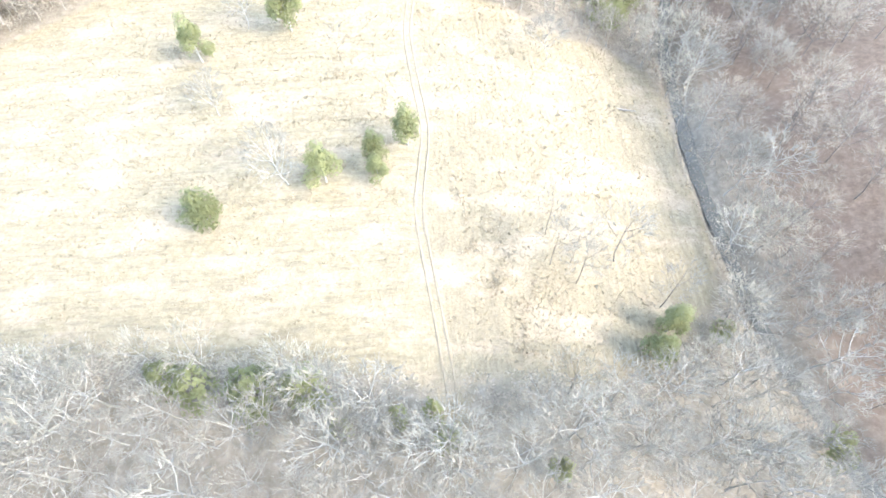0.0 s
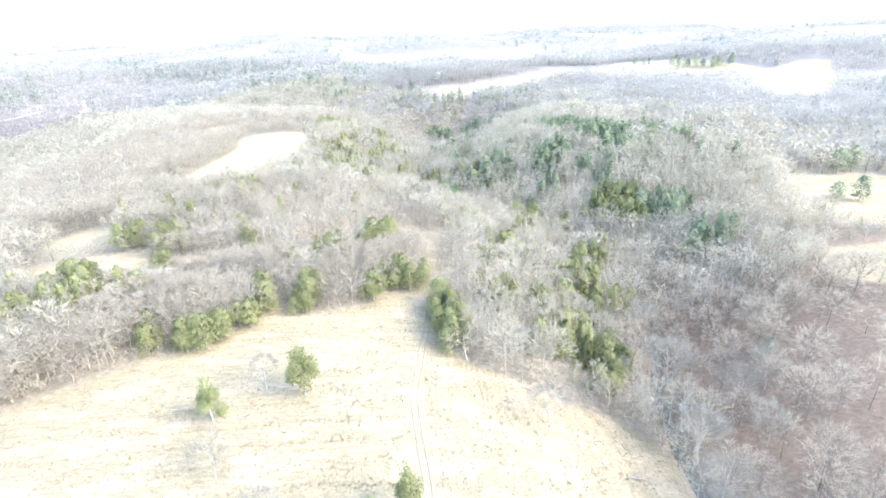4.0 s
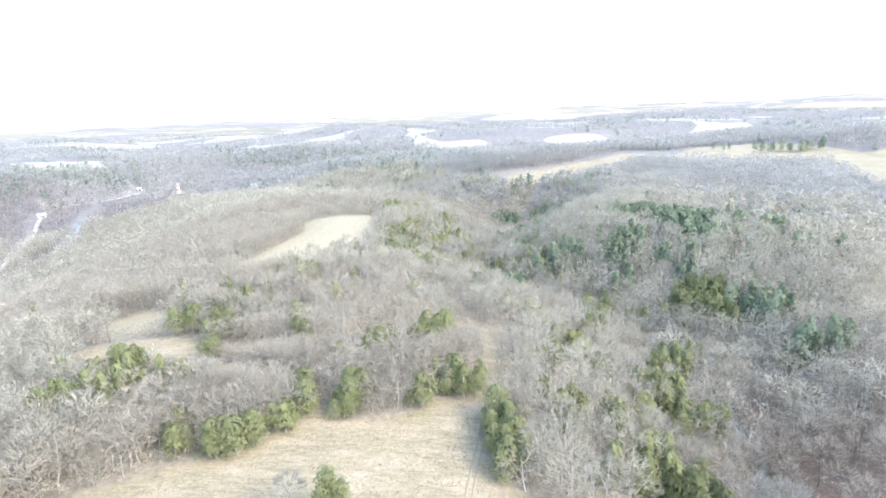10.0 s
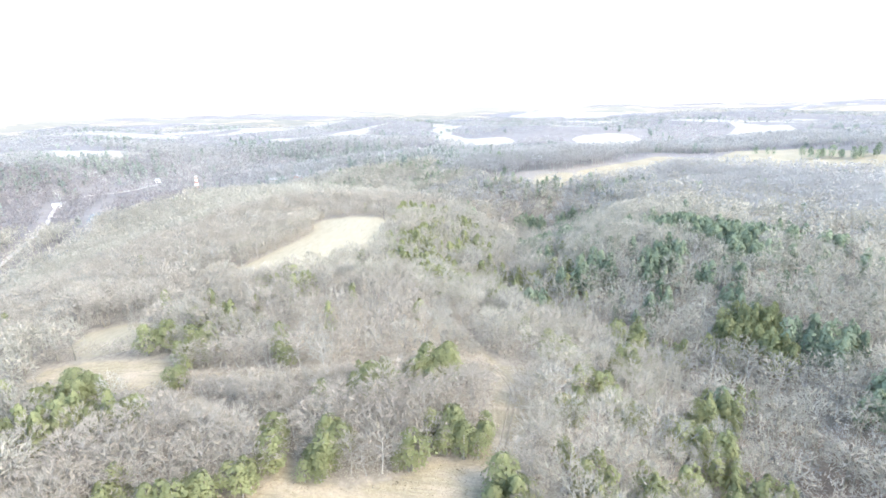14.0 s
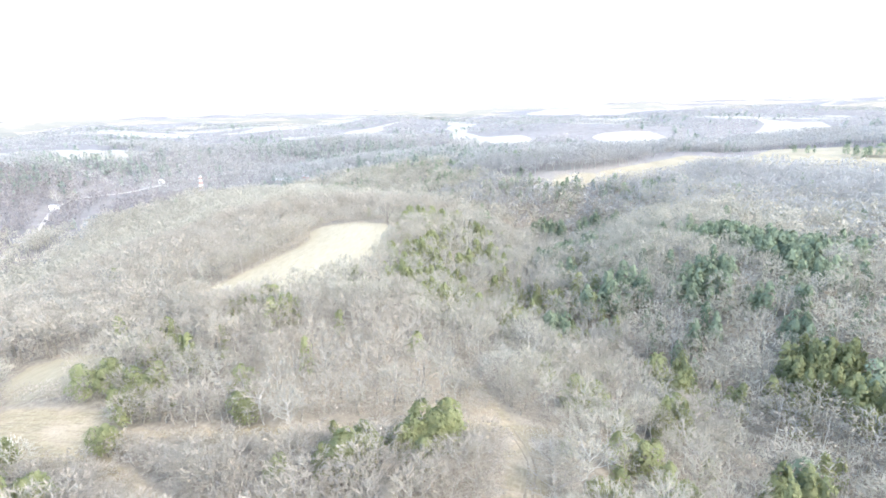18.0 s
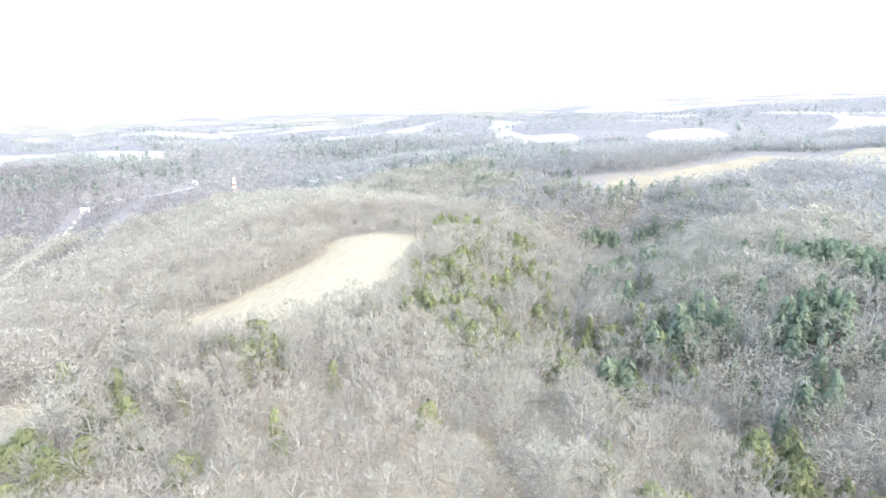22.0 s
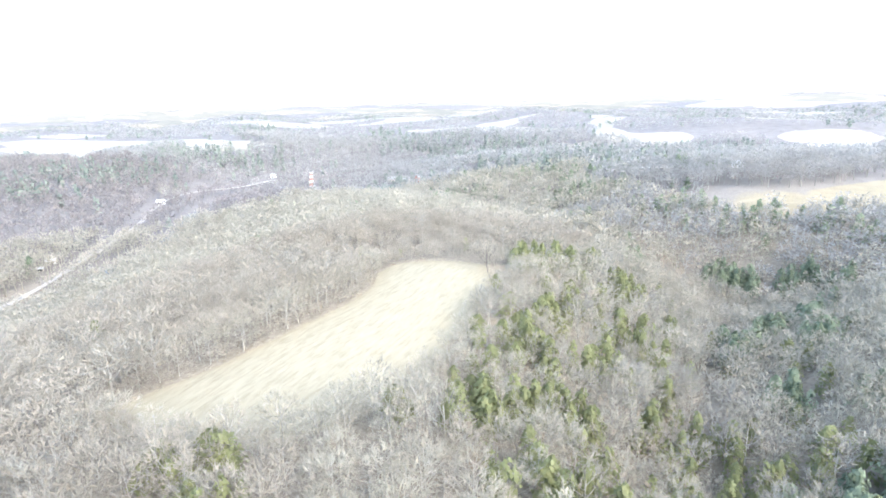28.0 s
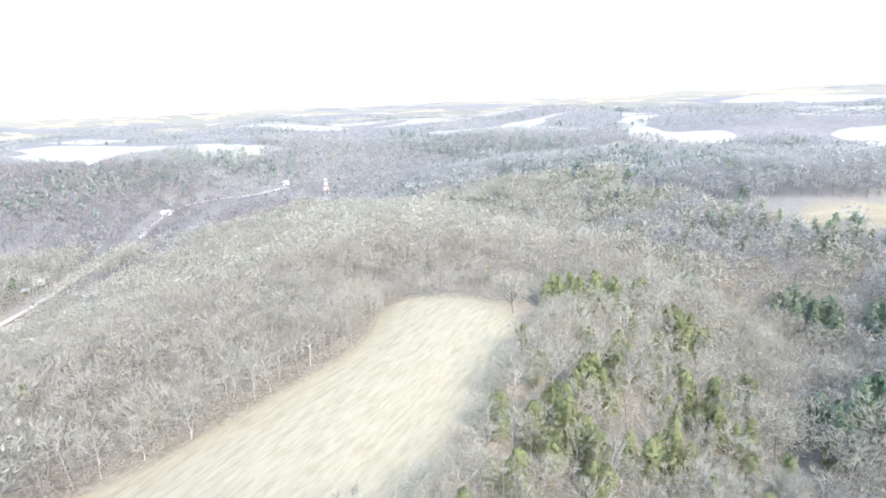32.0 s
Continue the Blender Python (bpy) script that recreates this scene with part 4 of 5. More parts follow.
        # past the near slopes, twig colour carries painted haze
        for which, mat, kind_of in ((0, TWIG if far < 210 else HAZED_TWIG, "trunks"), (1, TWIG if far < 210 else HAZED_TWIG, "crowns")):
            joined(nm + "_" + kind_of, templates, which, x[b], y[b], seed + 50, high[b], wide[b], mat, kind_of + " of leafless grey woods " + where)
        some = cedar_mid if far < 500 else cedar_far
        teal = ever & ((far > 210) | ((x > 25) & (y > 250)))
        high = high * rng.uniform(0.6, 0.85, len(x))
        # the farthest band takes the needle colour with haze in it
        for sel, mat, hue in ((ever & ~teal, CEDAR, "olive_evergreens"), (teal, DARK_CEDAR if far < 500 else HAZED_CEDAR, "evergreens")):
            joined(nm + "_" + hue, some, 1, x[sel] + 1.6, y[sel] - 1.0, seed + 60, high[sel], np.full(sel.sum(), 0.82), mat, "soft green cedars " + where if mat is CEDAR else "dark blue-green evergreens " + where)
    x, y, rng = jitter(-1750, 1750, 300, 2050, 15, 8)
    d = line_far(AXIS, x, y)
    ok = (d >= 860) & (d < 1950) & wedge(x, y, 54)
    x, y = x[ok], y[ok]
    ok = (open_far(x, y) < -3) | (rng.random(len(x)) < 0.045)
    x, y = x[ok], y[ok]
    ever = rng.random(len(x)) < evergreen_share(x, y)
    high, wide = rng.uniform(8.5, 12.5, len(x)), rng.uniform(1.6, 2.3, len(x))
    joined("farthest_woods", bare_last, 1, x[~ever], y[~ever], 71, high[~ever], wide[~ever], HAZED_TWIG, "leafless woods on the far uplands with haze in their colour")
    joined("farthest_evergreens", cedar_far, 1, x[ever], y[ever], 72, high[ever] * 0.8, np.full(ever.sum(), 1.3), HAZED_CEDAR, "evergreens on the far uplands with haze in their colour")


woods()

# ---- the first field: lone trees, weeds and grass ----
rng_field = np.random.default_rng(21)
for x, y, high, wide, some, label in (
    (-40.6, 52.6, 10.0, 11.5, FULL_CEDARS[1], "broad rounded olive cedar alone in the hayfield"),
    (-20.6, 60.5, 11.0, 10.0, FULL_CEDARS[2], "dense yellow-green cedar in the hayfield"),
    (-10.9, 60.3, 8.0, 7.0, FULL_CEDARS[3], "small olive cedar beside a browner one in the hayfield"),
    (-11.4, 64.0, 10.0, 7.0, FULL_CEDARS[0], "slender browning cedar in the hayfield"),
    (-5.7, 68.5, 12.0, 8.5, FULL_CEDARS[1], "thin grey-green cedar on a pale trunk beside the track"),
    (-49.8, 94.3, 12.5, 10.0, FULL_CEDARS[2], "tall twin-topped cedar in the hayfield"),
    (-31.4, 102.8, 14.5, 12.0, FULL_CEDARS[3], "tall full cedar on a pale trunk in the hayfield"),
    (37.0, 31.5, 10.5, 9.0, FULL_CEDARS[0], "leaning green cedar at the field corner"),
    (33.2, 26.5, 10.0, 9.0, FULL_CEDARS[1], "round green cedar at the field corner"),
):
    tree_thing("field_cedar", some, x, y, high, wide, rng_field, label, "evergreen tree", "cedars standing in the hayfield")
thin_meshes = [bare_tree(80 + s, 6, 4, 13, 0.0042, 120, 1.0, 0.34, 0.6) for s in range(3)]
THIN = [(mesh_of("trunk", *a, DARK_BARK), mesh_of("crown", *b, PALE_TWIG)) for a, b in thin_meshes]
for x, y, high, wide, some, label in (
    (-27.6, 60.4, 14.5, 15.0, FULL_TREES[0], "white leafless tree with a spreading crown in the hayfield"),
    (-41.3, 104.2, 11.0, 11.0, FULL_TREES[1], "pale leafless tree in the hayfield"),
    (-43.5, 78.5, 11.0, 12.0, FULL_TREES[2], "faint pale leafless sapling in the hayfield"),
    (25.2, 96.7, 10.5, 14.0, FULL_TREES[3], "round-crowned pale leafless tree at the field edge"),
    (-19.7, 91.8, 11.0, 6.0, THIN[0], "thin leafless sapling in the hayfield"),
    (18.4, 48.9, 14.0, 11.0, THIN[1], "thin dark-stemmed leafless tree in the hayfield"),
    (18.4, 42.7, 13.0, 11.0, THIN[2], "slender leafless tree with a dark stem"),
    (22.1, 43.4, 15.0, 12.0, THIN[0], "slender leafless tree with a dark forked stem"),
    (22.5, 39.5, 13.0, 13.0, THIN[1], "leafless tree with a spreading crown in the hayfield"),
    (30.5, 44.5, 15.0, 19.0, THIN[2], "pale leafless tree with a broad crown in the hayfield"),
    (37.2, 36.1, 15.0, 13.0, THIN[1], "tall leafless tree near the creek"),
    (-94.0, 396.0, 16.0, 16.0, DARK_LIMBED, "lone spreading dark-limbed leafless tree at the meadow corner"),
    (-53.5, 181.5, 13.5, 12.0, BIG_TREES[2], "dead white snag standing in the woods"),
    (66.0, 145.0, 17.0, 16.0, BIG_TREES[0], "big white-limbed leafless tree in the valley"),
    (64.0, 121.0, 16.0, 21.0, FULL_TREES[3], "big round pale leafless tree by the creek"),
    (57.5, 106.0, 13.0, 15.0, FULL_TREES[2], "big pale leafless tree leaning over the creek"),
    (59.0, 95.0, 12.0, 13.0, FULL_TREES[3], "pale leafless tree on the creek bank"),
    (56.5, 79.0, 12.0, 13.5, FULL_TREES[0], "pale round-crowned leafless tree on the creek bank"),
    (59.5, 65.0, 12.5, 14.0, FULL_TREES[1], "big pale leafless tree over the creek"),
    (58.0, 49.0, 13.0, 15.0, FULL_TREES[2], "big whitish leafless tree at the creek bend"),
    (59.0, 38.0, 12.0, 13.0, FULL_TREES[0], "whitish leafless tree at the creek bend"),
    (74.0, 108.0, 14.0, 15.0, FULL_TREES[1], "pale leafless tree in the creek bottom"),
    (84.0, 112.0, 14.0, 14.0, FULL_TREES[3], "tall pale leafless tree in the creek bottom"),
    (73.0, 92.0, 12.0, 13.0, FULL_TREES[2], "pale leafless tree on the leaf-strewn floor"),
    (12.0, 12.0, 12.0, 13.0, FULL_TREES[0], "whitish leafless tree at the south wood edge"),
    (-10.0, 15.0, 12.0, 13.0, FULL_TREES[1], "white-limbed leafless tree at the south wood edge"),
    (30.0, 12.0, 12.0, 13.0, FULL_TREES[3], "grey round-crowned tree at the south wood edge"),
    (48.0, 22.0, 13.0, 15.0, FULL_TREES[1], "grey round-crowned tree near the field corner"),
    (-15.0, 347.0, 18.0, 15.0, BIG_TREES[0], "white-limbed leafless tree in the hollow"),
    (-516.0, 566.0, 19.0, 19.0, BIG_TREES[0], "white-limbed leafless tree beside the river road"),
    (-505.0, 570.0, 18.0, 17.0, BIG_TREES[2], "white leafless tree beside the river road"),
    (-146.0, 318.0, 15.0, 14.0, BIG_TREES[2], "pale leafless tree beside the long meadow"),
):
    tree_thing("lone_tree", some, x, y, high, wide, rng_field, label, "bare tree", "leafless trees standing apart")
for x, y, high, some in ((93, 127, 6, 1), (173, 219, 9, 0), (184, 220, 11, 1), (200, 258, 13, 2), (210, 262, 13, 1), (230, 251, 10, 2), (240, 248, 12, 0)):
    tree_thing("dark_cedar", DARK_MESHES[some], x, y, high, high * 1.2, rng_field, "dark evergreen standing apart near the creek" if y < 150 else "dark evergreen at the far pasture", "evergreen tree", "dark cedars in the east")
for k in range(18):
    x = (247, 259, 266)[k] if k < 3 else 280 + 4.6 * k + rng_field.uniform(-3, 3)
    y = 690 - 0.16 * (x - 250) + rng_field.uniform(-9, 9)
    h = rng_field.uniform(9, 15)
    tree_thing("hedge_cedar", DARK_MESHES[k % 3], x, y, h, h * rng_field.uniform(0.7, 1.05), rng_field, "dark evergreen in a row across the hill pasture", "evergreen tree", "row of evergreens on the hill")


def tuft(seed, blades, high, lean, width):
    rng = random.Random(seed)
    sp = Soup()
    for _ in range(blades):
        q, r = rng.uniform(0, math.tau), rng.uniform(0, 0.28)
        p = Vector((math.cos(q) * r, math.sin(q) * r, -0.05))
        way = Vector((math.cos(q) * lean * rng.random() + 0.15, math.sin(q) * lean * rng.random(), high * rng.uniform(0.6, 1.1)))
        sp.blade(p, way, width, rng)
    return sp.arrays()


def clumps(x, y):
    """Where grass stands thick: in bands along old furrows west of the track, along the slope east of it."""
    west = np.sin(y * 1.05 + 1.6 * np.sin(x * 0.11)) * (0.6 + 0.4 * np.sin(x * 0.43 + y * 0.2))
    east = np.sin(x * 0.9 - y * 0.12 + 1.5 * np.sin(y * 0.17)) * (0.6 + 0.4 * np.sin(y * 0.5 + x * 0.3))
    return smooth(-0.1, 0.7, np.where(x < -3, west, east))


def field_cover():
    tufts = [(tuft(s, 6, 0.55, 0.55, 0.10),) for s in range(5)]
    x, y, rng = jitter(-112, 50, 20, 152, 0.85, 31)
    ok = (inside_far(FIELD, x, y) > 0.6) & (line_far(LANES[0], x, y) > 1.5) & (rng.random(len(x)) < 0.45 + 0.55 * clumps(x, y))
    x, y = x[ok], y[ok]
    size = rng.uniform(0.35, 0.85, len(x))
    joined("hayfield_grass", tufts, 0, x, y, 33, size, np.ones(len(x)), GRASS, "tufts of dry straw-coloured grass across the hayfield", "grass")
    # dead stalks: short dark tufts, thick beside the track and in bands along the furrows
    stalks = [(tuft(60 + s, 5, 0.8, 0.6, 0.12),) for s in range(4)]
    kx, ky, _ = jitter(-112, 50, 22, 150, 1.05, 39)
    patch = 0.5 + 0.5 * np.sin(kx * 0.21 + 1.2 * np.sin(ky * 0.13)) * np.cos(ky * 0.17 - kx * 0.06)
    ok = (inside_far(FIELD, kx, ky) > 0.6) & (line_far(LANES[0], kx, ky) > 1.5) & (rng.random(len(kx)) < np.where(kx > -14, 0.30 + 0.45 * patch, 0.08 + 0.45 * patch) * (0.3 + 0.7 * clumps(kx, ky)))
    joined("dead_stalks", stalks, 0, kx[ok], ky[ok], 40, rng.uniform(0.25, 0.55, ok.sum()), np.full(ok.sum(), 1.2), STALK, "short tufts of dead brown stalks across the hayfield", "weeds")
    # brown weed patches: along old furrows on one side, in loose rows beside the track on the other
    weeds = [(tuft(40 + s, 7, 1.0, 0.8, 0.10),) for s in range(4)]
    px, py = [], []
    for cx, cy, rx, ry, n in ((4, 55, 1.0, 5, 60), (5, 46, 0.9, 3, 40), (9, 49, 1.2, 3, 45), (11, 44, 1.3, 4, 60), (9, 39, 1.3, 2.5, 45), (13, 34, 1.4, 3.5, 60), (16, 38, 1.2, 2.5, 45), (18, 33, 1.4, 5, 80), (12, 28, 1.6, 3, 55), (20, 26, 3, 2.5, 60),
                              (-13, 70, 3, 2, 60), (-9, 74, 3.5, 2, 60), (-20, 78, 4, 2.5, 60), (-35, 70, 6, 2.5, 80), (-55, 97, 3, 2.5, 70), (-20, 88, 2.5, 1.5, 50), (30, 60, 4, 6, 50), (-25, 112, 5, 2, 60), (-14, 124, 4, 3, 50), (38, 84, 4, 6, 50)):
        px.append(rng.normal(cx, rx * 0.9, n))
        py.append(rng.normal(cy, ry * 0.6, n))
    for k in range(9):
        wx = -8 - 87 * np.abs(rng.normal(0.35, 0.3, 210)) % 87
        px.append(wx)
        py.append(58 + 6.1 * k + 0.04 * wx + rng.normal(0, 0.6, 210))
    for k in range(11):
        wy = rng.uniform(26, 112, 120)
        px.append(1.5 + 3.1 * k + 0.12 * (70 - wy) + rng.normal(0, 0.7, 120))
        py.append(wy)
    px.append(rng.uniform(-105, 46, 3200))
    py.append(rng.uniform(24, 145, 3200))
    inner = [inside_far(FIELD, ax, ay) > 0.5 for ax, ay in zip(px, py)]
    px, py = [ax[k] for ax, k in zip(px, inner)], [ay[k] for ay, k in zip(py, inner)]
    # low brush along the edges of the woods
    ex, ey, _ = jitter(-120, 60, 18, 156, 1.3, 35)
    d = inside_far(FIELD, ex, ey)
    ok = (d > -3.0) & (d < 1.2)
    mx, my, _ = jitter(-156, -74, 250, 408, 1.4, 36)
    d = inside_far(MEADOW, mx, my)
    mk = (d > -3.0) & (d < 0.8)
    px, py = np.concatenate(px + [ex[ok], mx[mk]]), np.concatenate(py + [ey[ok], my[mk]])
    keep = line_far(LANES[0], px, py) > 1.6
    px, py = px[keep], py[keep]
    joined("brown_weeds", weeds, 0, px, py, 37, rng.uniform(0.3, 0.85, len(px)), np.ones(len(px)), BRUSH, "brown weeds and low brush in patches and along wood edges", "weeds")


field_cover()


def undergrowth():
    bushes = [dome_tree(90 + s, 0, 26, 0.03, 1.5)[1:] for s in range(4)]
    thickets = [dome_tree(95 + s, 0, 60, 0.042, 1.35)[1:] for s in range(4)]
    x, y, rng = jitter(-190, 120, 0, 420, 4.4, 41)
    ok = keep_woods(x, y, 0.2) & (line_far(AXIS, x, y) < 90) & ~((x > 60) & (y < 150))
    ex, ey, _ = jitter(-190, 120, 10, 425, 2.6, 47)
    d = open_far(ex, ey)
    near = (d > -5) & (d < -0.2) & keep_woods(ex, ey, 0.2) & (line_far(AXIS, ex, ey) < 150)
    x, y = np.concatenate([x[ok], ex[near]]), np.concatenate([y[ok], ey[near]])
    size = np.concatenate([rng.uniform(2.0, 4.5, ok.sum()), rng.uniform(3.0, 7.0, near.sum())])
    k = ok.sum()
    joined("undergrowth", bushes, 0, x[:k], y[:k], 43, size[:k], np.full(k, 1.3), TWIG, "low tangled leafless brush under the trees", "undergrowth")
    joined("edge_thicket", thickets, 0, x[k:], y[k:], 44, size[k:], np.full(len(x) - k, 1.25), ROSE_TWIG, "leafless saplings and brush along the wood edges", "undergrowth")


undergrowth()

log = Soup()
log.tube([Vector((0, 0, 0.15)), Vector((2.2, -0.7, 0.25)), Vector((4.2, -1.0, 0.2))], [0.22, 0.17, 0.06], 7)
log_thing = new("fallen_log", mesh_of("fallen_log", *log.arrays(), BARK))
log_thing.location = (39.5, 84.5, float(gz(41, 84)))
tagged(log_thing, "fallen dark log lying in the grass", "log")
creek = ribbon("creek", [p for p in CREEK[1:14]], 2.8, CREEK_WATER, -1.45, step=3, wobble=0.2)
tagged(creek, "narrow dark creek in a ditch under trees", "creek", kind="structure")
tagged(ribbon("valley_road", ROAD, 3.6, GRAVEL, 1.2, step=6), "pale gravel road following the river", "road", kind="structure")


# ---- farm buildings and the tower ----
def slab(cx, cy, cz, sx, sy, sz):
    bm = bmesh.new()
    bmesh.ops.create_cube(bm, size=1, matrix=Matrix.LocRotScale((cx, cy, cz), None, (sx, sy, sz)))
    return bm


def bm_mesh(name, bm, mat):
    me = bpy.data.meshes.new(name)
    bm.to_mesh(me)
    bm.free()
    me.materials.append(mat)
    return me


def gable_roof(sx, sy, base, rise, thick=0.25, over=0.5):
    bm = bmesh.new()
    hx, hy = sx / 2 + over, sy / 2 + over
    prof = [(-hy, base - 0.2), (0, base + rise), (hy, base - 0.2), (hy, base - 0.2 + thick), (0, base + rise + thick), (-hy, base - 0.2 + thick)]
    a = [bm.verts.new((-hx, y, z)) for y, z in prof]
    b = [bm.verts.new((hx, y, z)) for y, z in prof]
    for k in range(6):
        m = (k + 1) % 6
        bm.faces.new((a[k], a[m], b[m], b[k]))
    for q in ((0, 1, 4, 5), (1, 2, 3, 4)):
        bm.faces.new([a[k] for k in q])
        bm.faces.new([b[k] for k in reversed(q)])
    bmesh.ops.recalc_face_normals(bm, faces=bm.faces)
    return bm


def house(name, x, y, turn, sx, sy, high, rise, wall, roof, label, category="house", group=""):
    ob = tagged(new(name), label, category, group)
    ob.location, ob.rotation_euler = (x, y, float(gz(x, y)) - 0.3), (0, 0, radians(turn))
    bm = slab(0, 0, high / 2, sx, sy, high)
    for s in (-1, 1):
        k = [bm.verts.new((s * sx / 2, q, z)) for q, z in ((-sy / 2, high), (sy / 2, high), (0, high + rise - 0.05))]
        bm.faces.new(k)
    part("wall", bm_mesh("wall", bm, wall), ob)
    part("roof", bm_mesh("roof", gable_roof(sx, sy, high, rise), roof), ob)
    for s in (-1, 1):
        for k in range(max(2, int(sx / 4))):
            u = (k + 0.5) / max(2, int(sx / 4)) - 0.5
            part("window", bm_mesh("window", slab(u * sx * 0.9, s * (sy / 2 + 0.02), high * 0.55, 1.1, 0.08, 1.3), DARK), ob)
    part("door", bm_mesh("door", slab(sx * 0.05, -sy / 2 - 0.03, 1.05, 1.0, 0.08, 2.1), DARK), ob)
    return ob


house("white_house", -512, 556, 35, 7.5, 5, 3.0, 1.7, WHITE, TIN, "white farmhouse with a tin roof beside the river road")
house("roadside_house", -436, 404, 60, 6, 4.2, 2.3, 1.2, WHITE, TIN, "low white house beside the valley road")
house("roadside_shed", -428, 392, 60, 4, 3, 2.2, 1.0, TAN, TIN, "small tan shed beside the valley road", "shed")
house("riverside_house", -493, 700, 10, 5, 4.5, 3.2, 1.6, WHITE, TIN, "small white house at the river's bend")
house("hill_barn", -345, 752, 5, 26, 8, 3.5, 2.2, TAN, TIN, "long tan barn among the valley woods", "barn")
house("rust_barn", -310, 738, 80, 7, 6, 5, 2.5, RED, TIN, "rusty red barn among the valley woods", "barn")
house("valley_shed", 10, 676, 12, 9, 6, 3.4, 2, WHITE, TIN, "white tin-roofed shed at the far pasture", "shed")
house("ridge_barn", 800, 941, 8, 42, 14, 7, 5, RED, RED, "long red barn on the far hilltop", "barn")
house("ridge_house", 770, 948, 0, 10, 8, 5, 3, WHITE, TIN, "small white house beside the red hilltop barn")
village_rng = random.Random(77)
for k in range(24):
    x, y = 78 + village_rng.uniform(-42, 62), 1032 + village_rng.uniform(-18, 40)
    house("village_house", x, y, village_rng.uniform(0, 180), village_rng.uniform(7, 11), village_rng.uniform(5.5, 8), village_rng.uniform(3, 4.5), village_rng.uniform(1.6, 2.6), WHITE if k % 4 else TAN, TIN if k % 3 else SHINGLE, "small pale house of the far village", "house", "houses of the far village")


def lattice_tower(x, y, high):
    ob = tagged(new("radio_tower"), "red and white banded lattice tower above the woods", "tower")
    ob.location = (x, y, float(gz(x, y)) - 0.5)
    bands = 6
    for k in range(bands):
        z0, z1 = high * k / bands, high * (k + 1) / bands
        sp = Soup()
        w0, w1 = 2.6 * (1 - 0.75 * k / bands), 2.6 * (1 - 0.75 * (k + 1) / bands)
        low = [Vector((sx * w0, sy * w0, z0)) for sx, sy in ((-1, -1), (1, -1), (1, 1), (-1, 1))]
        top = [Vector((sx * w1, sy * w1, z1)) for sx, sy in ((-1, -1), (1, -1), (1, 1), (-1, 1))]
        for i in range(4):
            j = (i + 1) % 4
            for a, b in ((low[i], top[i]), (low[i], top[j]), (low[j], top[i]), (top[i], top[j])):
                sp.tube([a, b], [0.22, 0.22], 4)
        part("mast_section", mesh_of("mast_section", *sp.arrays(), FADED_RED if k % 2 else WHITE), ob)
    part("platform", bm_mesh("platform", slab(0, 0, high + 0.3, 3.0, 3.0, 0.6), WHITE), ob)
    return ob


lattice_tower(-446, 714, 19)

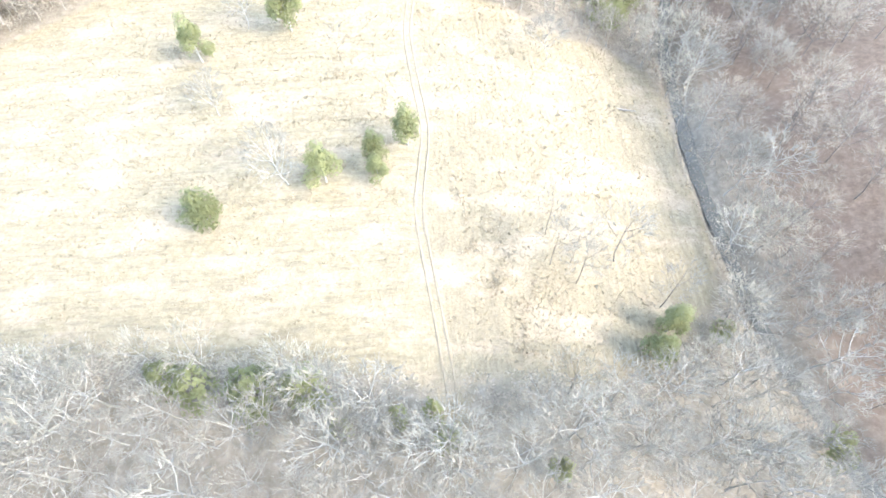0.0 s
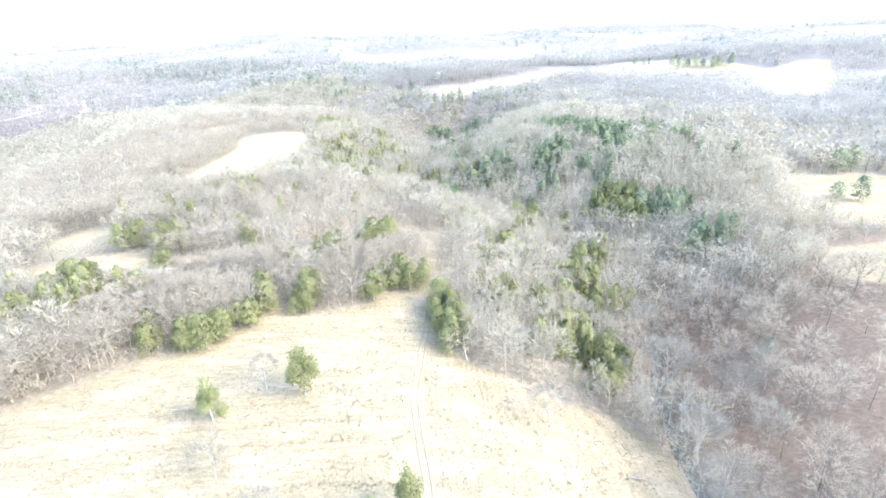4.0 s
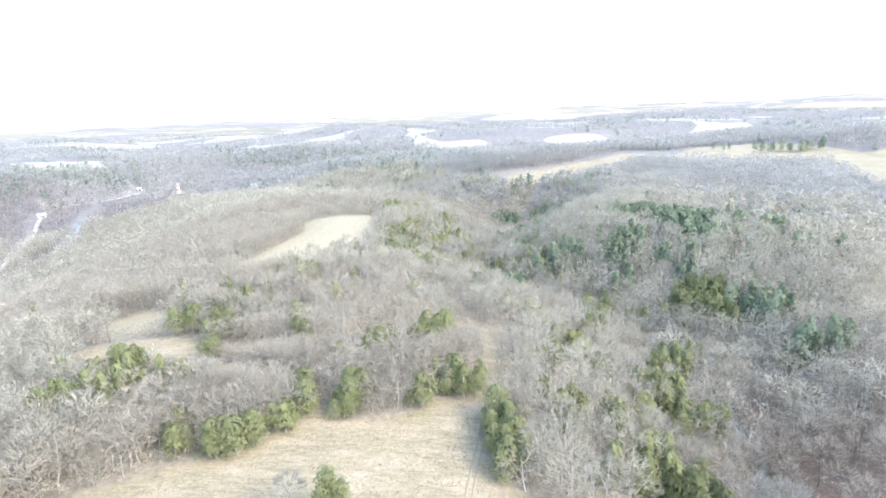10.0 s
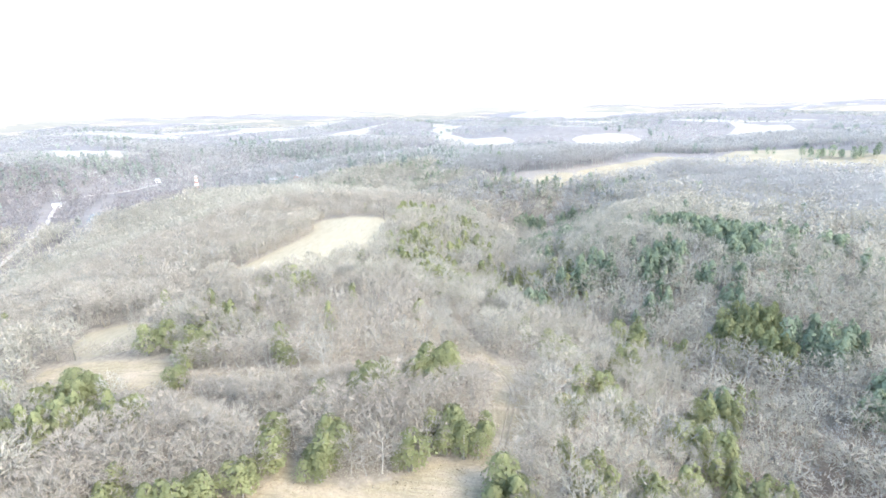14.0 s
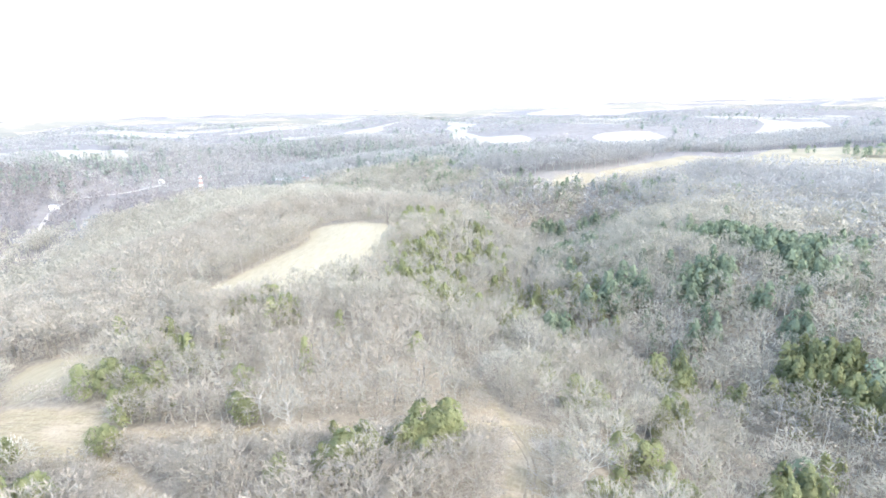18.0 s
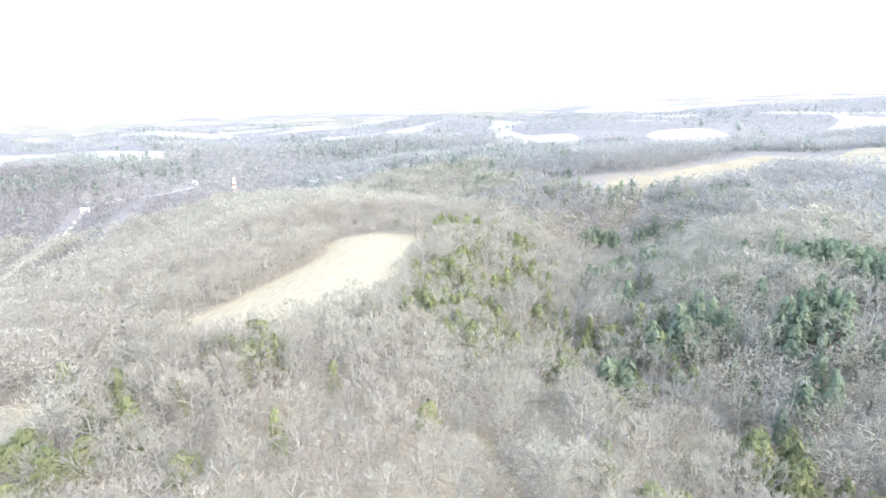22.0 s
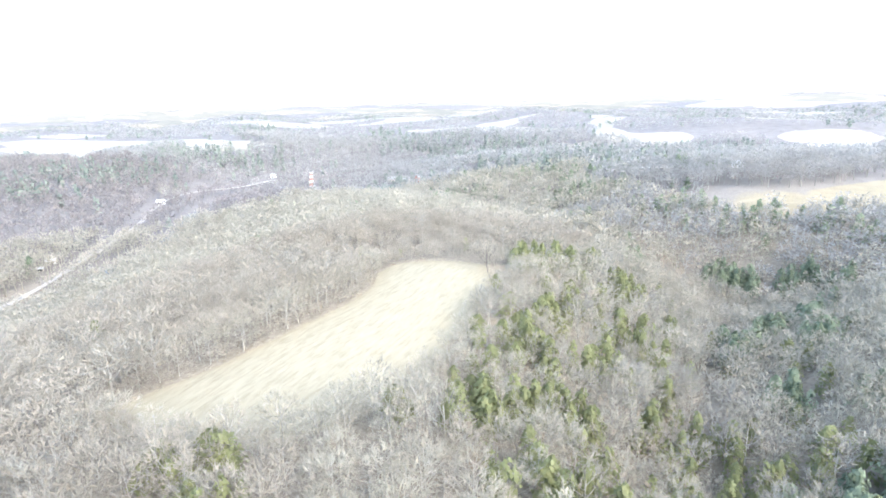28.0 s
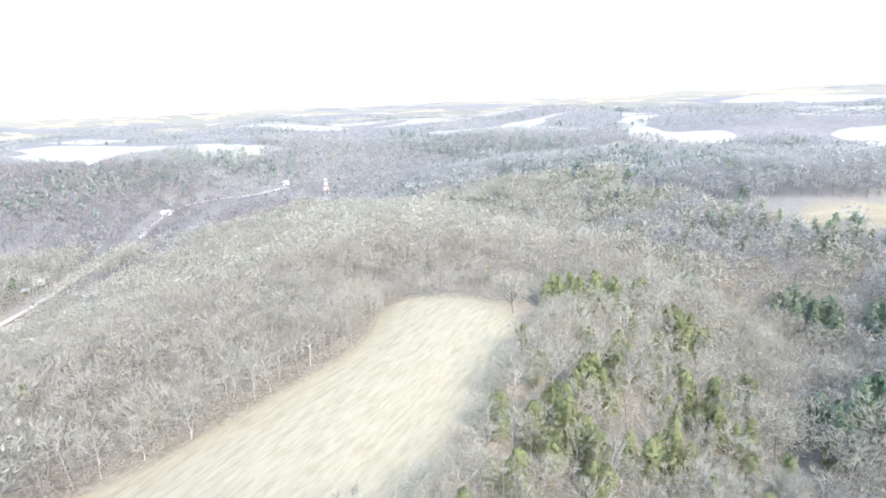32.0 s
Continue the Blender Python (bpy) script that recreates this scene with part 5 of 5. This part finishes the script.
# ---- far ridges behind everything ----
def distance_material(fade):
    """Self-lit backdrop: haze mixed into pale blue woods, broken by strips of bright pasture."""
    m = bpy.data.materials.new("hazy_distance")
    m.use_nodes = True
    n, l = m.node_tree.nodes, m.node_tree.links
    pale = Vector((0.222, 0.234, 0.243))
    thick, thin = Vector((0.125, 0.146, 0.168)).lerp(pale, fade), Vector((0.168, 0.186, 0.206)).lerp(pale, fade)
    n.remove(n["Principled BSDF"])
    # ridges glow by themselves; fade shifts their colour towards pale haze
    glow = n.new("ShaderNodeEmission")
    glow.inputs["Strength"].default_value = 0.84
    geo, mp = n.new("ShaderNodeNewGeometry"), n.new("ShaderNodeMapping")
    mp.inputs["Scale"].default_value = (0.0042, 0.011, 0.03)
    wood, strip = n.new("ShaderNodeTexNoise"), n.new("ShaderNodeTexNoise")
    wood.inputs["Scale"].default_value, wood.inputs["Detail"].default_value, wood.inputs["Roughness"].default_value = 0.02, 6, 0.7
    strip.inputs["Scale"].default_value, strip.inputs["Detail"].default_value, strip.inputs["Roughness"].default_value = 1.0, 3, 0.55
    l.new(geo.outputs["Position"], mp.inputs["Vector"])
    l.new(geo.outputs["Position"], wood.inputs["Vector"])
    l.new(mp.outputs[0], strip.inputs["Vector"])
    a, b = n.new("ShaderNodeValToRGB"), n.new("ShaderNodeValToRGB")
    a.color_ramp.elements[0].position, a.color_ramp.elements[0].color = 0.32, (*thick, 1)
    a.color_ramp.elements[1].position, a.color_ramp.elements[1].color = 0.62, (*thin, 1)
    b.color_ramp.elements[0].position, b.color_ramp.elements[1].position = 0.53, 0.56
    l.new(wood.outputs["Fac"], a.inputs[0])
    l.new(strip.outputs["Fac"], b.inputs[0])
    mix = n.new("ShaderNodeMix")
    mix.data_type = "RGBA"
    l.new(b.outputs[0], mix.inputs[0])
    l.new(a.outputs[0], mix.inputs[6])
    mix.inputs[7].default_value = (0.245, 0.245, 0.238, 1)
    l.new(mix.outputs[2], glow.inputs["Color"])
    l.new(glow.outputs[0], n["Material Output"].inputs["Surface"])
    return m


def ridge(far, high, seed, fade, label):
    """One wooded ridge of the distance: a long slope up to an uneven crest."""
    rng = random.Random(seed)
    ph = [rng.uniform(0, 6.28) for _ in range(4)]
    vs, ts = [], []
    n, rows = 420, 7
    for i in range(n + 1):
        q = radians(-70 + 140 * i / n) - 0.16
        h = high + 9 * math.sin(q * 7 + ph[0]) + 6 * math.sin(q * 19 + ph[1]) + 3 * math.sin(q * 47 + ph[2]) + rng.uniform(0, 3.5)
        for k in range(rows):
            u = k / (rows - 1)
            d = far - 420 * (1 - u)
            z = -30 + (h + 30) * u ** 0.7 + (rng.uniform(-1.5, 1.5) if k < rows - 1 else 0)
            vs.append((math.sin(q) * d, 60 + math.cos(q) * d, z))
        vs.append((math.sin(q) * (far + 150), 60 + math.cos(q) * (far + 150), -60))
    step = rows + 1
    for i in range(n):
        for k in range(rows):
            a = i * step + k
            ts.append((a, a + step, a + step + 1, a + 1))
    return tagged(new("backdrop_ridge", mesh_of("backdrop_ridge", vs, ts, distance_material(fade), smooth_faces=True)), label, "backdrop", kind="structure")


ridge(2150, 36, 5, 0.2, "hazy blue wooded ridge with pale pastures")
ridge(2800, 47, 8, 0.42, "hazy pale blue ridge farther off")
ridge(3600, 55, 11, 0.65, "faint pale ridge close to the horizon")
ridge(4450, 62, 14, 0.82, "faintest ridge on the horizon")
